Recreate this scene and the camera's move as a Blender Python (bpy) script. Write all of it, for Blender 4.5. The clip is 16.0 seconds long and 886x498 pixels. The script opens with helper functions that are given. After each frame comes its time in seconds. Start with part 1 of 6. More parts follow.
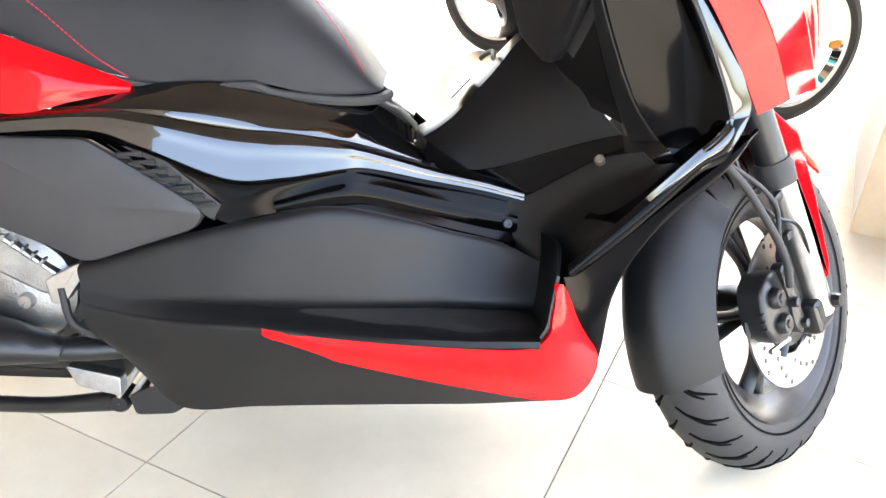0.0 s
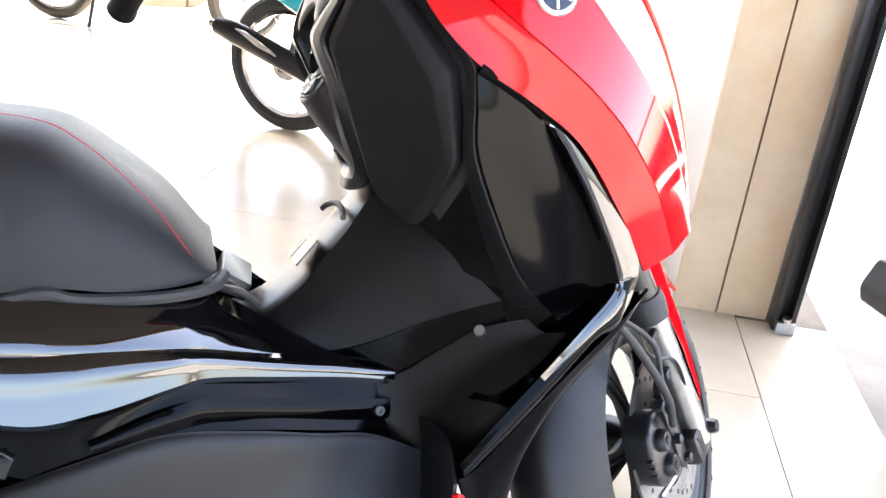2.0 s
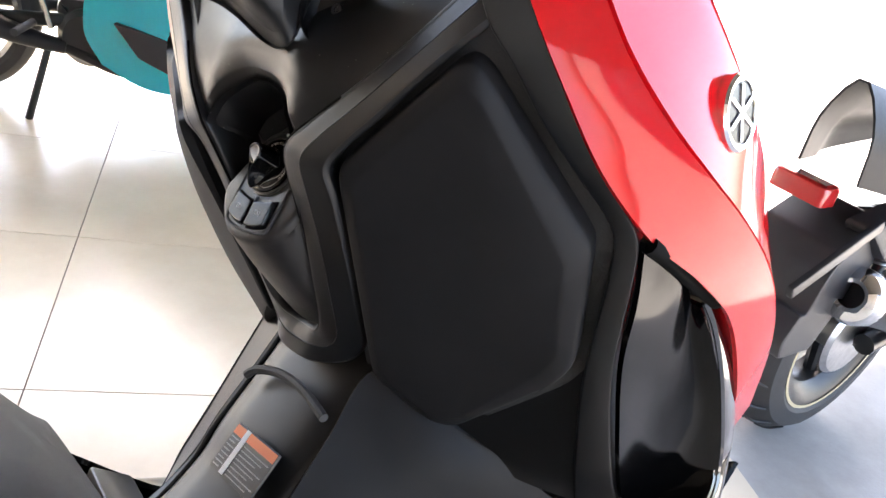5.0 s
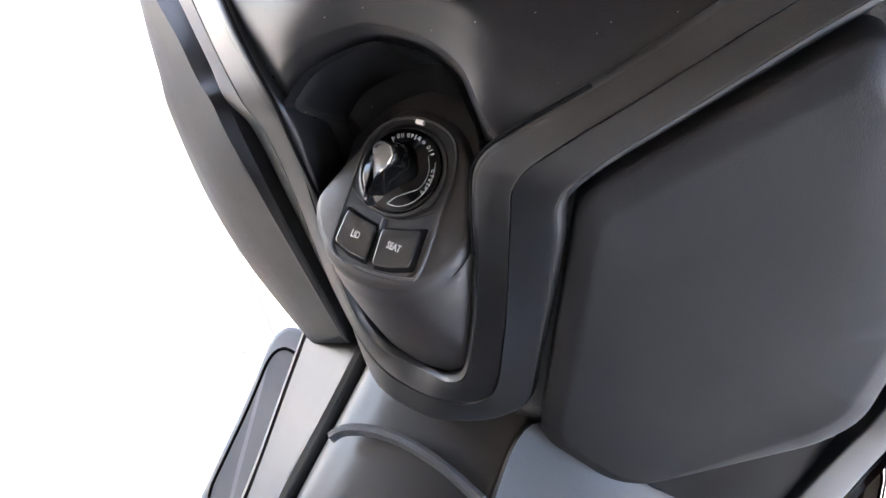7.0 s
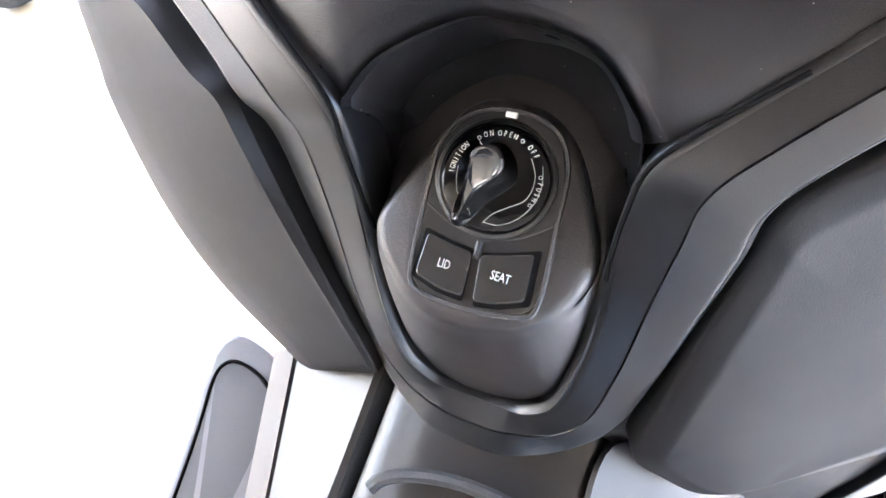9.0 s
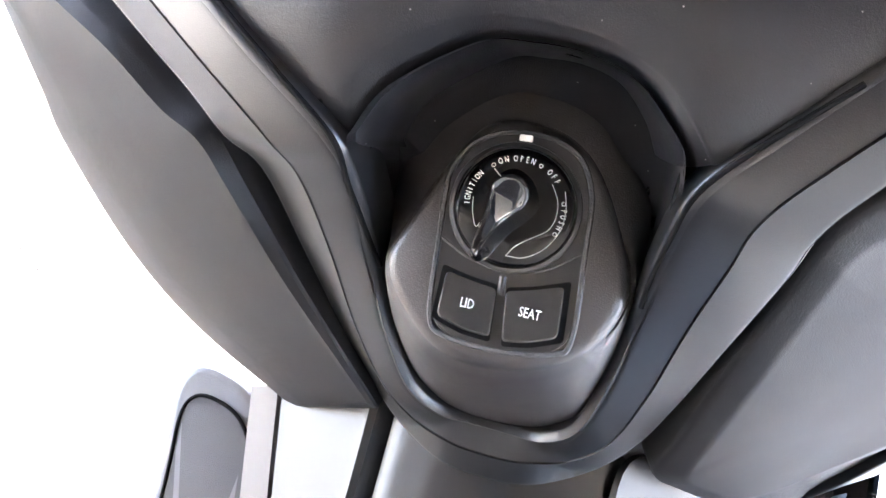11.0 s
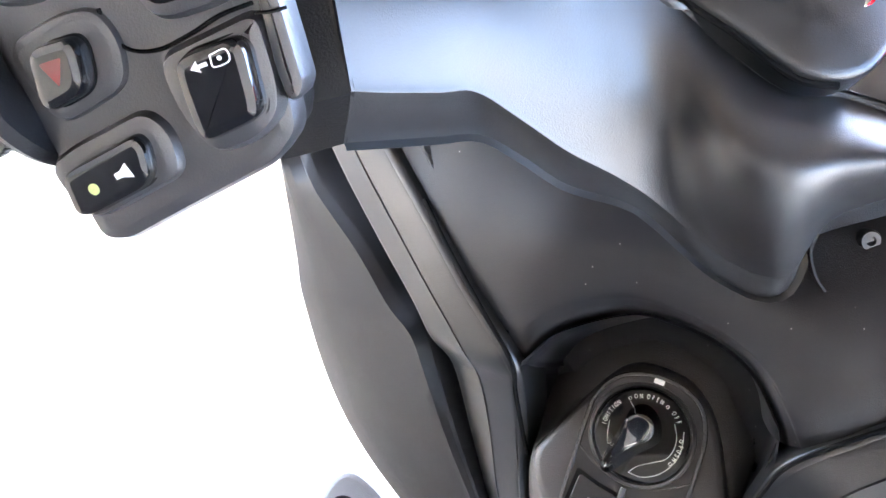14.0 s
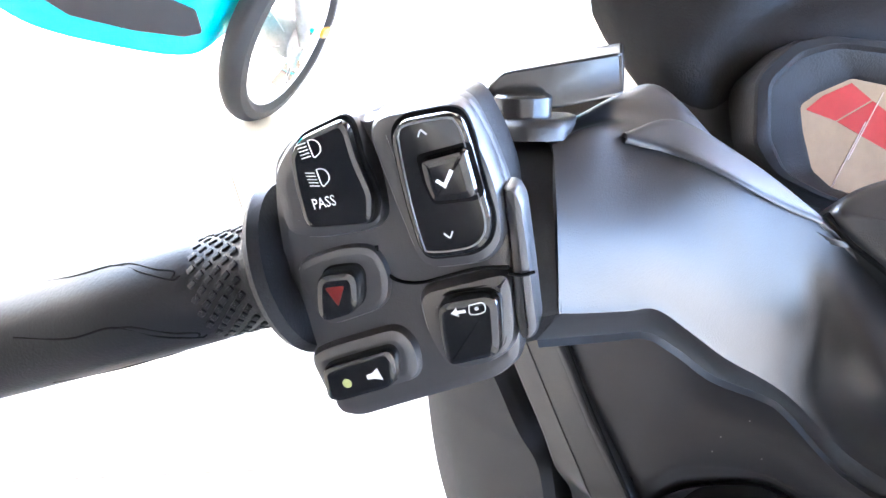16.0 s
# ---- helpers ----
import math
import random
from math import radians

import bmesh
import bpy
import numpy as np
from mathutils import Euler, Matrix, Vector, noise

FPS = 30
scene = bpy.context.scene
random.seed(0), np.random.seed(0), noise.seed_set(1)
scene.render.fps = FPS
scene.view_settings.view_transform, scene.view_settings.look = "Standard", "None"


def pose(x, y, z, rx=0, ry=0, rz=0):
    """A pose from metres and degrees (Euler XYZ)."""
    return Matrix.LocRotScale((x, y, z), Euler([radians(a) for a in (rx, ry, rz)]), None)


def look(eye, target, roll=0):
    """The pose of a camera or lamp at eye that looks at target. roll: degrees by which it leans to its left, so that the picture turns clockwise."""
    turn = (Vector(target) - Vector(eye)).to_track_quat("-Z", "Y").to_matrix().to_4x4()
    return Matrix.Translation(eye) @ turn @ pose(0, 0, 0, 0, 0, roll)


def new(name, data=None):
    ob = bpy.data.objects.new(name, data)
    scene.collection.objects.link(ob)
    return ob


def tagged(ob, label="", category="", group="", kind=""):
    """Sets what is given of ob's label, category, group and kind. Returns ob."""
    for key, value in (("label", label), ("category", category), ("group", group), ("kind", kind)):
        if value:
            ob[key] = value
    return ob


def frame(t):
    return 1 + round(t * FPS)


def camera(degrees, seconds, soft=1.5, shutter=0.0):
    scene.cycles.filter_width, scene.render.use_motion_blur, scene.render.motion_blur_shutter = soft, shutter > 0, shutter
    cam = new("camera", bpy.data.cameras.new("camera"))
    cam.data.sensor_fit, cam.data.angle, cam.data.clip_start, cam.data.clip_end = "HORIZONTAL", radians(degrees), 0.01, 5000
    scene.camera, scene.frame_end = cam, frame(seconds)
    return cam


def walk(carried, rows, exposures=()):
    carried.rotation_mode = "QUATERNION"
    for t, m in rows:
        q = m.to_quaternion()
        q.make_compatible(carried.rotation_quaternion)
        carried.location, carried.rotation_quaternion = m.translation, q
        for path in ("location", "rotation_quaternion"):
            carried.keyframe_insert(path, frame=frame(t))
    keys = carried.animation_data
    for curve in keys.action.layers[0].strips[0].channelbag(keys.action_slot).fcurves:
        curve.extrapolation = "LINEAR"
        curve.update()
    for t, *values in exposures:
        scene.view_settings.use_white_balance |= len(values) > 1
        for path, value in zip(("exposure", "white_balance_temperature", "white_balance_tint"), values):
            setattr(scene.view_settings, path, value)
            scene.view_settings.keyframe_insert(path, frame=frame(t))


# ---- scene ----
cam = camera(57.21, 16.0)
PATH = [
    (0.0, -0.0558, -1.0838, 0.9632, 61.581, -3.713, -8.516),
    (0.5, -0.0535, -1.0725, 0.9884, 62.905, -3.625, -11.215),
    (1.0, -0.0576, -1.0297, 1.0051, 64.312, -3.543, -15.166),
    (1.5, -0.0710, -0.9490, 1.0223, 65.237, -4.138, -19.689),
    (2.0, -0.0881, -0.8373, 1.0427, 65.639, -5.244, -23.815),
    (2.5, -0.1106, -0.6985, 1.0597, 65.281, -6.139, -28.581),
    (3.0, -0.1265, -0.5881, 1.0682, 65.154, -7.604, -32.008),
    (3.2, -0.1397, -0.5440, 1.0679, 64.820, -8.416, -33.655),
    (5.3, -0.1559, -0.2515, 1.0717, 61.827, -12.393, -48.373),
    (5.5, -0.1506, -0.2170, 1.0698, 61.003, -12.445, -49.561),
    (6.0, -0.1388, -0.1332, 1.0557, 59.430, -12.993, -52.785),
    (6.5, -0.1358, -0.0666, 1.0367, 57.890, -13.241, -56.298),
    (7.0, -0.1185, -0.0065, 1.0152, 56.755, -13.908, -59.598),
    (7.5, -0.1133, 0.0406, 1.0037, 56.380, -14.837, -63.186),
    (8.0, -0.0966, 0.0821, 0.9925, 55.515, -15.762, -66.480),
    (8.5, -0.0880, 0.1125, 0.9785, 55.761, -16.568, -69.915),
    (9.0, -0.0809, 0.1299, 0.9712, 55.754, -16.202, -72.199),
    (11.5, -0.0574, 0.1756, 0.9652, 56.960, -15.688, -79.875),
    (12.0, -0.0563, 0.1765, 0.9676, 57.719, -15.959, -79.465),
    (12.5, -0.0601, 0.1755, 0.9711, 58.775, -16.283, -77.440),
    (13.0, -0.0711, 0.1758, 0.9786, 59.572, -16.662, -73.804),
    (13.5, -0.0983, 0.1748, 1.0061, 60.060, -17.422, -68.690),
    (14.0, -0.1246, 0.1929, 1.0490, 59.550, -18.908, -64.872),
    (14.5, -0.1439, 0.2087, 1.0801, 59.769, -19.151, -62.327),
    (15.0, -0.1507, 0.2277, 1.0936, 59.009, -20.290, -59.923),
    (15.5, -0.1553, 0.2403, 1.0999, 58.361, -21.508, -58.178),
    (16.0, -0.1620, 0.2491, 1.1002, 58.530, -22.561, -57.130),
]
walk(cam, [(t, pose(*p)) for t, *p in PATH], exposures=[(0.0, 4.25, 7700, 11), (1.0, 4.1, 7100, 13), (3.2, 3.62, 7000, 13), (5.5, 3.65, 6900, 13), (6.0, 4.3, 6700, 13), (7.0, 5.2, 6300, 13), (8.0, 6.0, 6250, 13), (9.0, 6.05, 6300, 13), (12.0, 6.2, 6300, 14), (13.2, 6.2, 6300, 13), (14.0, 5.95, 6200, 12), (15.0, 6.05, 6150, 12), (16.0, 5.6, 6100, 12)])

# ---------------------------------------------------------------- light
SUN_EL, SUN_AZ = 60.0, 44.0          # degrees; azimuth from +x towards +y
world = bpy.data.worlds.new("sky")
scene.world = world
world.use_nodes = True
wn = world.node_tree.nodes
sky = wn.new("ShaderNodeTexSky")
sky.sky_type = "NISHITA"
sky.sun_disc = False
sky.dust_density, sky.air_density = 3.0, 0.9
sky.sun_elevation = radians(SUN_EL)
sky.sun_rotation = radians(90 - SUN_AZ)
world.node_tree.links.new(sky.outputs[0], wn["Background"].inputs[0])
wn["Background"].inputs[1].default_value = 0.15
sun = new("sun", bpy.data.lights.new("sun", "SUN"))
sun.data.energy, sun.data.angle, sun.data.color = 4.0, radians(0.6), (1.0, 0.95, 0.88)
_d = Vector((math.cos(radians(SUN_EL)) * math.cos(radians(SUN_AZ)), math.cos(radians(SUN_EL)) * math.sin(radians(SUN_AZ)), math.sin(radians(SUN_EL))))
sun.matrix_world = look(_d * 20, (0, 0, 0))


# ---------------------------------------------------------------- materials
def material(name, color, rough=0.5, metal=0.0, coat=0.0, grain=0.0, grain_scale=400.0, stain=0.0, stain_scale=6.0, spec=0.5, bump2=0.0, bump2_scale=30.0, dark=None, dust=False):
    m = bpy.data.materials.new(name)
    m.use_nodes = True
    nt = m.node_tree
    b = nt.nodes["Principled BSDF"]
    b.inputs["Base Color"].default_value = (*color, 1)
    b.inputs["Roughness"].default_value = rough
    b.inputs["Metallic"].default_value = metal
    b.inputs["Coat Weight"].default_value = coat
    b.inputs["Coat Roughness"].default_value = 0.02
    b.inputs["Specular IOR Level"].default_value = spec
    tc = nt.nodes.new("ShaderNodeTexCoord")
    if stain:
        n = nt.nodes.new("ShaderNodeTexNoise")
        n.inputs["Scale"].default_value, n.inputs["Detail"].default_value, n.inputs["Roughness"].default_value = stain_scale, 8, 0.65
        nt.links.new(tc.outputs["Object"], n.inputs["Vector"])
        mix = nt.nodes.new("ShaderNodeMix")
        mix.data_type = "RGBA"
        second = dark or tuple(c * (1 - stain) for c in color)
        mix.inputs[6].default_value, mix.inputs[7].default_value = (*color, 1), (*second, 1)
        ramp = nt.nodes.new("ShaderNodeMapRange")
        ramp.inputs[1].default_value, ramp.inputs[2].default_value = 0.38, 0.72
        nt.links.new(n.outputs["Fac"], ramp.inputs[0])
        nt.links.new(ramp.outputs[0], mix.inputs[0])
        nt.links.new(mix.outputs[2], b.inputs["Base Color"])
        rr = nt.nodes.new("ShaderNodeMapRange")
        rr.inputs[3].default_value, rr.inputs[4].default_value = max(0.02, rough * 0.85), min(1, rough * 1.2)
        nt.links.new(n.outputs["Fac"], rr.inputs[0])
        nt.links.new(rr.outputs[0], b.inputs["Roughness"])
    if dust:
        vo = nt.nodes.new("ShaderNodeTexVoronoi")
        vo.inputs["Scale"].default_value = 130.0
        nt.links.new(tc.outputs["Object"], vo.inputs["Vector"])
        dm = nt.nodes.new("ShaderNodeMapRange")
        dm.inputs[1].default_value, dm.inputs[2].default_value, dm.inputs[3].default_value, dm.inputs[4].default_value = 0.025, 0.05, 0.7, 0.0
        dx = nt.nodes.new("ShaderNodeMix")
        dx.data_type = "RGBA"
        dx.inputs[6].default_value, dx.inputs[7].default_value = (*color, 1), (0.4, 0.39, 0.37, 1)
        if stain:
            nt.links.new(mix.outputs[2], dx.inputs[6])
        nt.links.new(vo.outputs["Distance"], dm.inputs[0])
        nt.links.new(dm.outputs[0], dx.inputs[0])
        nt.links.new(dx.outputs[2], b.inputs["Base Color"])
    last = None
    for amount, scale in ((grain, grain_scale), (bump2, bump2_scale)):
        if amount:
            n = nt.nodes.new("ShaderNodeTexNoise")
            n.inputs["Scale"].default_value, n.inputs["Detail"].default_value = scale, 3
            nt.links.new(tc.outputs["Object"], n.inputs["Vector"])
            bp = nt.nodes.new("ShaderNodeBump")
            bp.inputs["Strength"].default_value, bp.inputs["Distance"].default_value = amount, 0.002
            nt.links.new(n.outputs["Fac"], bp.inputs["Height"])
            if last:
                nt.links.new(last.outputs[0], bp.inputs["Normal"])
            last = bp
    if last:
        nt.links.new(last.outputs[0], b.inputs["Normal"])
    return m


M = {}
M["matte"] = material("matte black plastic", (0.0065, 0.0065, 0.007), 0.36, spec=0.46, grain=0.08, grain_scale=1700, stain=0.25, stain_scale=9)
M["satin"] = material("satin black plastic", (0.006, 0.006, 0.0065), 0.31, spec=0.5, grain=0.14, grain_scale=1800, stain=0.2, stain_scale=14)
M["lid"] = material("soft black lid plastic", (0.0125, 0.0122, 0.0130), 0.52, spec=0.16, grain=0.14, grain_scale=1500, stain=0.2, stain_scale=10)
M["panel"] = material("black floor panel plastic", (0.0085, 0.0085, 0.009), 0.40, spec=0.30, grain=0.10, grain_scale=1500, stain=0.25, stain_scale=9)
M["grey"] = material("dark grey plastic", (0.026, 0.026, 0.028), 0.42, grain=0.3, grain_scale=1200, stain=0.15, stain_scale=10)
M["gloss"] = material("gloss black paint", (0.0020, 0.0020, 0.0024), 0.05, coat=0.5, spec=0.95, bump2=0.006, bump2_scale=25, stain=0.2, stain_scale=4)
M["red"] = material("red paint", (0.56, 0.003, 0.007), 0.06, coat=0.0, spec=0.30, bump2=0.015, bump2_scale=20, stain=0.12, stain_scale=30)
M["wing"] = material("semi gloss black wing", (0.0010, 0.0010, 0.0012), 0.10, spec=0.10, stain=0.2, stain_scale=8, bump2=0.03, bump2_scale=12)
M["piano"] = material("glossy black button", (0.005, 0.005, 0.0055), 0.06, spec=0.75, stain=0.2, stain_scale=60)
M["knob"] = material("deep black knob plastic", (0.003, 0.003, 0.0032), 0.10, spec=0.22, stain=0.2, stain_scale=60)
M["pod"] = material("grained black pod plastic", (0.018, 0.0155, 0.0148), 0.44, spec=0.5, grain=0.13, grain_scale=1500, stain=0.25, stain_scale=25)
M["dash"] = material("black dash plastic", (0.0100, 0.0096, 0.0104), 0.28, spec=0.22, dust=True, grain=0.13, grain_scale=1600, stain=0.2, stain_scale=14)
M["block"] = material("switch block plastic", (0.018, 0.0175, 0.019), 0.34, spec=0.80, grain=0.10, grain_scale=1500, stain=0.2, stain_scale=30)
M["softprint"] = material("pale grey print", (0.42, 0.42, 0.41), 0.5)
M["cover"] = material("soft black cover plastic", (0.009, 0.009, 0.010), 0.40, spec=0.60, grain=0.12, grain_scale=1600, stain=0.2, stain_scale=14)
M["button"] = material("dark grey button", (0.014, 0.0135, 0.013), 0.24, spec=0.5, grain=0.05, grain_scale=900, stain=0.3, stain_scale=80)
M["flank"] = material("plain black flank plastic", (0.0040, 0.0038, 0.0040), 0.42, spec=0.22, grain=0.16, grain_scale=1400, stain=0.2, stain_scale=9)
M["guardgrey"] = material("grey guard plastic", (0.10, 0.10, 0.105), 0.5, grain=0.2, grain_scale=700, stain=0.25, stain_scale=12)
M["vinyl"] = material("black seat vinyl", (0.016, 0.016, 0.018), 0.50, spec=0.38, grain=0.5, grain_scale=900, stain=0.2, stain_scale=12)
M["stitch"] = material("red thread", (0.45, 0.01, 0.03), 0.7)
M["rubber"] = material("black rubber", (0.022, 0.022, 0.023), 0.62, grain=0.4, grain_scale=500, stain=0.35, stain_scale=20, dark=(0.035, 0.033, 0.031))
# near-black for recesses, gaps and fillers, with their shade in the colour
M["groove"] = material("near-black recess shade", (0.002, 0.002, 0.002), 0.9, spec=0.1)
M["grip"] = material("grip rubber", (0.0065, 0.0065, 0.0075), 0.42, spec=0.18, grain=0.10, grain_scale=900, stain=0.2, stain_scale=30)
M["steel"] = material("bare steel", (0.55, 0.55, 0.54), 0.28, metal=1.0, stain=0.3, stain_scale=40)
M["alloy"] = material("cast alloy", (0.42, 0.42, 0.41), 0.42, metal=1.0, grain=0.4, grain_scale=300, stain=0.4, stain_scale=18)
M["blackmetal"] = material("black painted metal", (0.010, 0.010, 0.011), 0.34, spec=0.4, coat=0.1, grain=0.15, grain_scale=500, stain=0.3, stain_scale=20)
M["fork"] = material("dark grey fork leg", (0.05, 0.05, 0.053), 0.30, metal=0.7, stain=0.3, stain_scale=25)
M["forksilver"] = material("brushed silver fork leg", (0.34, 0.34, 0.33), 0.30, metal=1.0, grain=0.1, grain_scale=600, stain=0.3, stain_scale=30)
M["chrome"] = material("chrome", (0.8, 0.8, 0.8), 0.05, metal=1.0, stain=0.1, stain_scale=30)
M["whiteprint"] = material("white print", (0.75, 0.75, 0.73), 0.5)
M["greyprint"] = material("grey print", (0.35, 0.35, 0.35), 0.5)
M["ringprint"] = material("worn grey print", (0.12, 0.12, 0.12), 0.4, stain=0.5, stain_scale=90)
M["goldprint"] = material("pale gold print", (0.5, 0.42, 0.26), 0.5)
M["orange"] = material("orange label", (0.75, 0.16, 0.02), 0.35)
M["labelblack"] = material("black label film", (0.015, 0.015, 0.015), 0.3)
M["badgeblue"] = material("blue grey enamel", (0.008, 0.010, 0.020), 0.2, coat=0.0, stain=0.3, stain_scale=90)
M["hazard"] = material("dark red translucent mark", (0.07, 0.006, 0.006), 0.2, coat=0.5)
M["backwall"] = material("warm grey wall paint", (0.46, 0.43, 0.40), 0.7, grain=0.3, grain_scale=60, stain=0.2, stain_scale=2)
M["cowl"] = material("dull black cowl plastic", (0.010, 0.009, 0.009), 0.55, spec=0.2, grain=0.2, grain_scale=900, stain=0.2, stain_scale=9)
M["glint"] = material("pale green glint paint", (0.30, 0.33, 0.12), 0.4)
M["teal"] = material("teal paint", (0.0, 0.44, 0.50), 0.25, coat=0.5, stain=0.1, stain_scale=8)
# tan, red and pale colours painted on the display as its reflections
M["film"] = material("tan display reflection", (0.34, 0.24, 0.16), 0.25, coat=0.4, stain=0.25, stain_scale=40)
M["reflectred"] = material("red display reflection", (0.42, 0.03, 0.035), 0.25, coat=0.4, stain=0.2, stain_scale=40)
M["reflectline"] = material("pale reflection line", (0.55, 0.42, 0.36), 0.3)
M["amber"] = material("amber lens", (0.6, 0.25, 0.02), 0.15, coat=0.6)
M["redlens"] = material("red tail lens", (0.55, 0.02, 0.02), 0.12, coat=0.8)
M["tile"] = material("cream porcelain tile", (0.72, 0.635, 0.49), 0.22, stain=0.10, stain_scale=5, bump2=0.02, bump2_scale=3, dark=(0.64, 0.55, 0.41))
M["grout"] = material("grey grout", (0.22, 0.19, 0.15), 0.9, grain=0.5, grain_scale=200, stain=0.4, stain_scale=9)
M["concrete"] = material("worn concrete", (0.40, 0.385, 0.36), 0.85, grain=0.6, grain_scale=120, stain=0.5, stain_scale=2.2, dark=(0.24, 0.23, 0.21))
M["soffit"] = material("brown ceiling boards", (0.06, 0.052, 0.045), 0.7, grain=0.3, grain_scale=60, stain=0.2, stain_scale=2)
M["plaster"] = material("white wall paint", (0.80, 0.79, 0.77), 0.7, grain=0.3, grain_scale=90, stain=0.05, stain_scale=2)
M["beige"] = material("beige wall paint", (0.74, 0.58, 0.40), 0.6, grain=0.4, grain_scale=60, stain=0.3, stain_scale=3.5, dark=(0.62, 0.43, 0.25))
M["blackframe"] = material("black shutter rail", (0.02, 0.018, 0.017), 0.5, grain=0.3, grain_scale=200, stain=0.4, stain_scale=12)
M["timber"] = material("yellow brown fascia", (0.42, 0.25, 0.07), 0.6, stain=0.4, stain_scale=4)

# ---------------------------------------------------------------- mesh tools


def part(name, bm, mat, parent=None, label="", sharp=38.0):
    me = bpy.data.meshes.new(name)
    bmesh.ops.recalc_face_normals(bm, faces=bm.faces)
    bm.to_mesh(me)
    bm.free()
    me.materials.append(M[mat])
    me.shade_smooth()
    me.set_sharp_from_angle(angle=radians(sharp))
    ob = new(name, me)
    ob.parent = parent
    if label:
        tagged(ob, label)
    return ob


def thing(name, label, category, m=None, group="", kind=""):
    ob = new(name)
    ob.empty_display_size = 0.1
    if m is not None:
        ob.matrix_world = m
    return tagged(ob, label, category, group, kind)


def catmull(pts, n):
    """n points along a smooth line through pts."""
    p = np.array(pts, float)
    q = np.vstack([2 * p[0] - p[1], p, 2 * p[-1] - p[-2]])
    t = np.linspace(0, len(p) - 1 - 1e-9, n)
    i = t.astype(int)
    f = (t - i)[:, None]
    a, b, c, d = q[i], q[i + 1], q[i + 2], q[i + 3]
    return 0.5 * (2 * b + (c - a) * f + (2 * a - 5 * b + 4 * c - d) * f ** 2 + (3 * b - a - 3 * c + d) * f ** 3)


def grid_normals(g):
    du, dv = np.gradient(g, axis=0), np.gradient(g, axis=1)
    n = np.cross(du, dv)
    return n / (np.linalg.norm(n, axis=2, keepdims=True) + 1e-12)


def blend(a, b, t):
    return [tuple(Vector(p).lerp(Vector(q), t)) for p, q in zip(a, b)]


def sheet(rows, nv=24, nu=40, thick=0.004, flip=False, mirror=False, bm=None):
    """A thin curved panel through rows of points; the rows run along u, the panel grows thick against its normal."""
    r = np.array([catmull(row, nu) for row in rows])
    g = np.array([catmull(r[:, k], nv) for k in range(nu)]).transpose(1, 0, 2)
    n = grid_normals(g) * (-1 if flip else 1)
    back = g - n * thick
    bm = bm or bmesh.new()
    for s in ((1, -1) if mirror else (1,)):
        k = np.array([1, s, 1])
        top = [[bm.verts.new(p) for p in row] for row in g * k]
        bot = [[bm.verts.new(p) for p in row] for row in back * k]
        for i in range(nv - 1):
            for j in range(nu - 1):
                bm.faces.new((top[i][j], top[i][j + 1], top[i + 1][j + 1], top[i + 1][j]))
                bm.faces.new((bot[i][j], bot[i + 1][j], bot[i + 1][j + 1], bot[i][j + 1]))
        for j in range(nu - 1):
            bm.faces.new((top[0][j + 1], top[0][j], bot[0][j], bot[0][j + 1]))
            bm.faces.new((top[-1][j], top[-1][j + 1], bot[-1][j + 1], bot[-1][j]))
        for i in range(nv - 1):
            bm.faces.new((top[i][0], top[i + 1][0], bot[i + 1][0], bot[i][0]))
            bm.faces.new((top[i + 1][-1], top[i][-1], bot[i][-1], bot[i + 1][-1]))
    return bm


def rounded(outline, radius, seg=5):
    """The outline with its corners rounded."""
    p = [Vector(q) for q in outline]
    out = []
    for i, b in enumerate(p):
        a, c = p[i - 1], p[(i + 1) % len(p)]
        r1, r2 = min(radius, (a - b).length * 0.45), min(radius, (c - b).length * 0.45)
        s, e = b + (a - b).normalized() * r1, b + (c - b).normalized() * r2
        for k in range(seg + 1):
            t = k / seg
            out.append(s * (1 - t) ** 2 + b * 2 * t * (1 - t) + e * t * t)
    return out


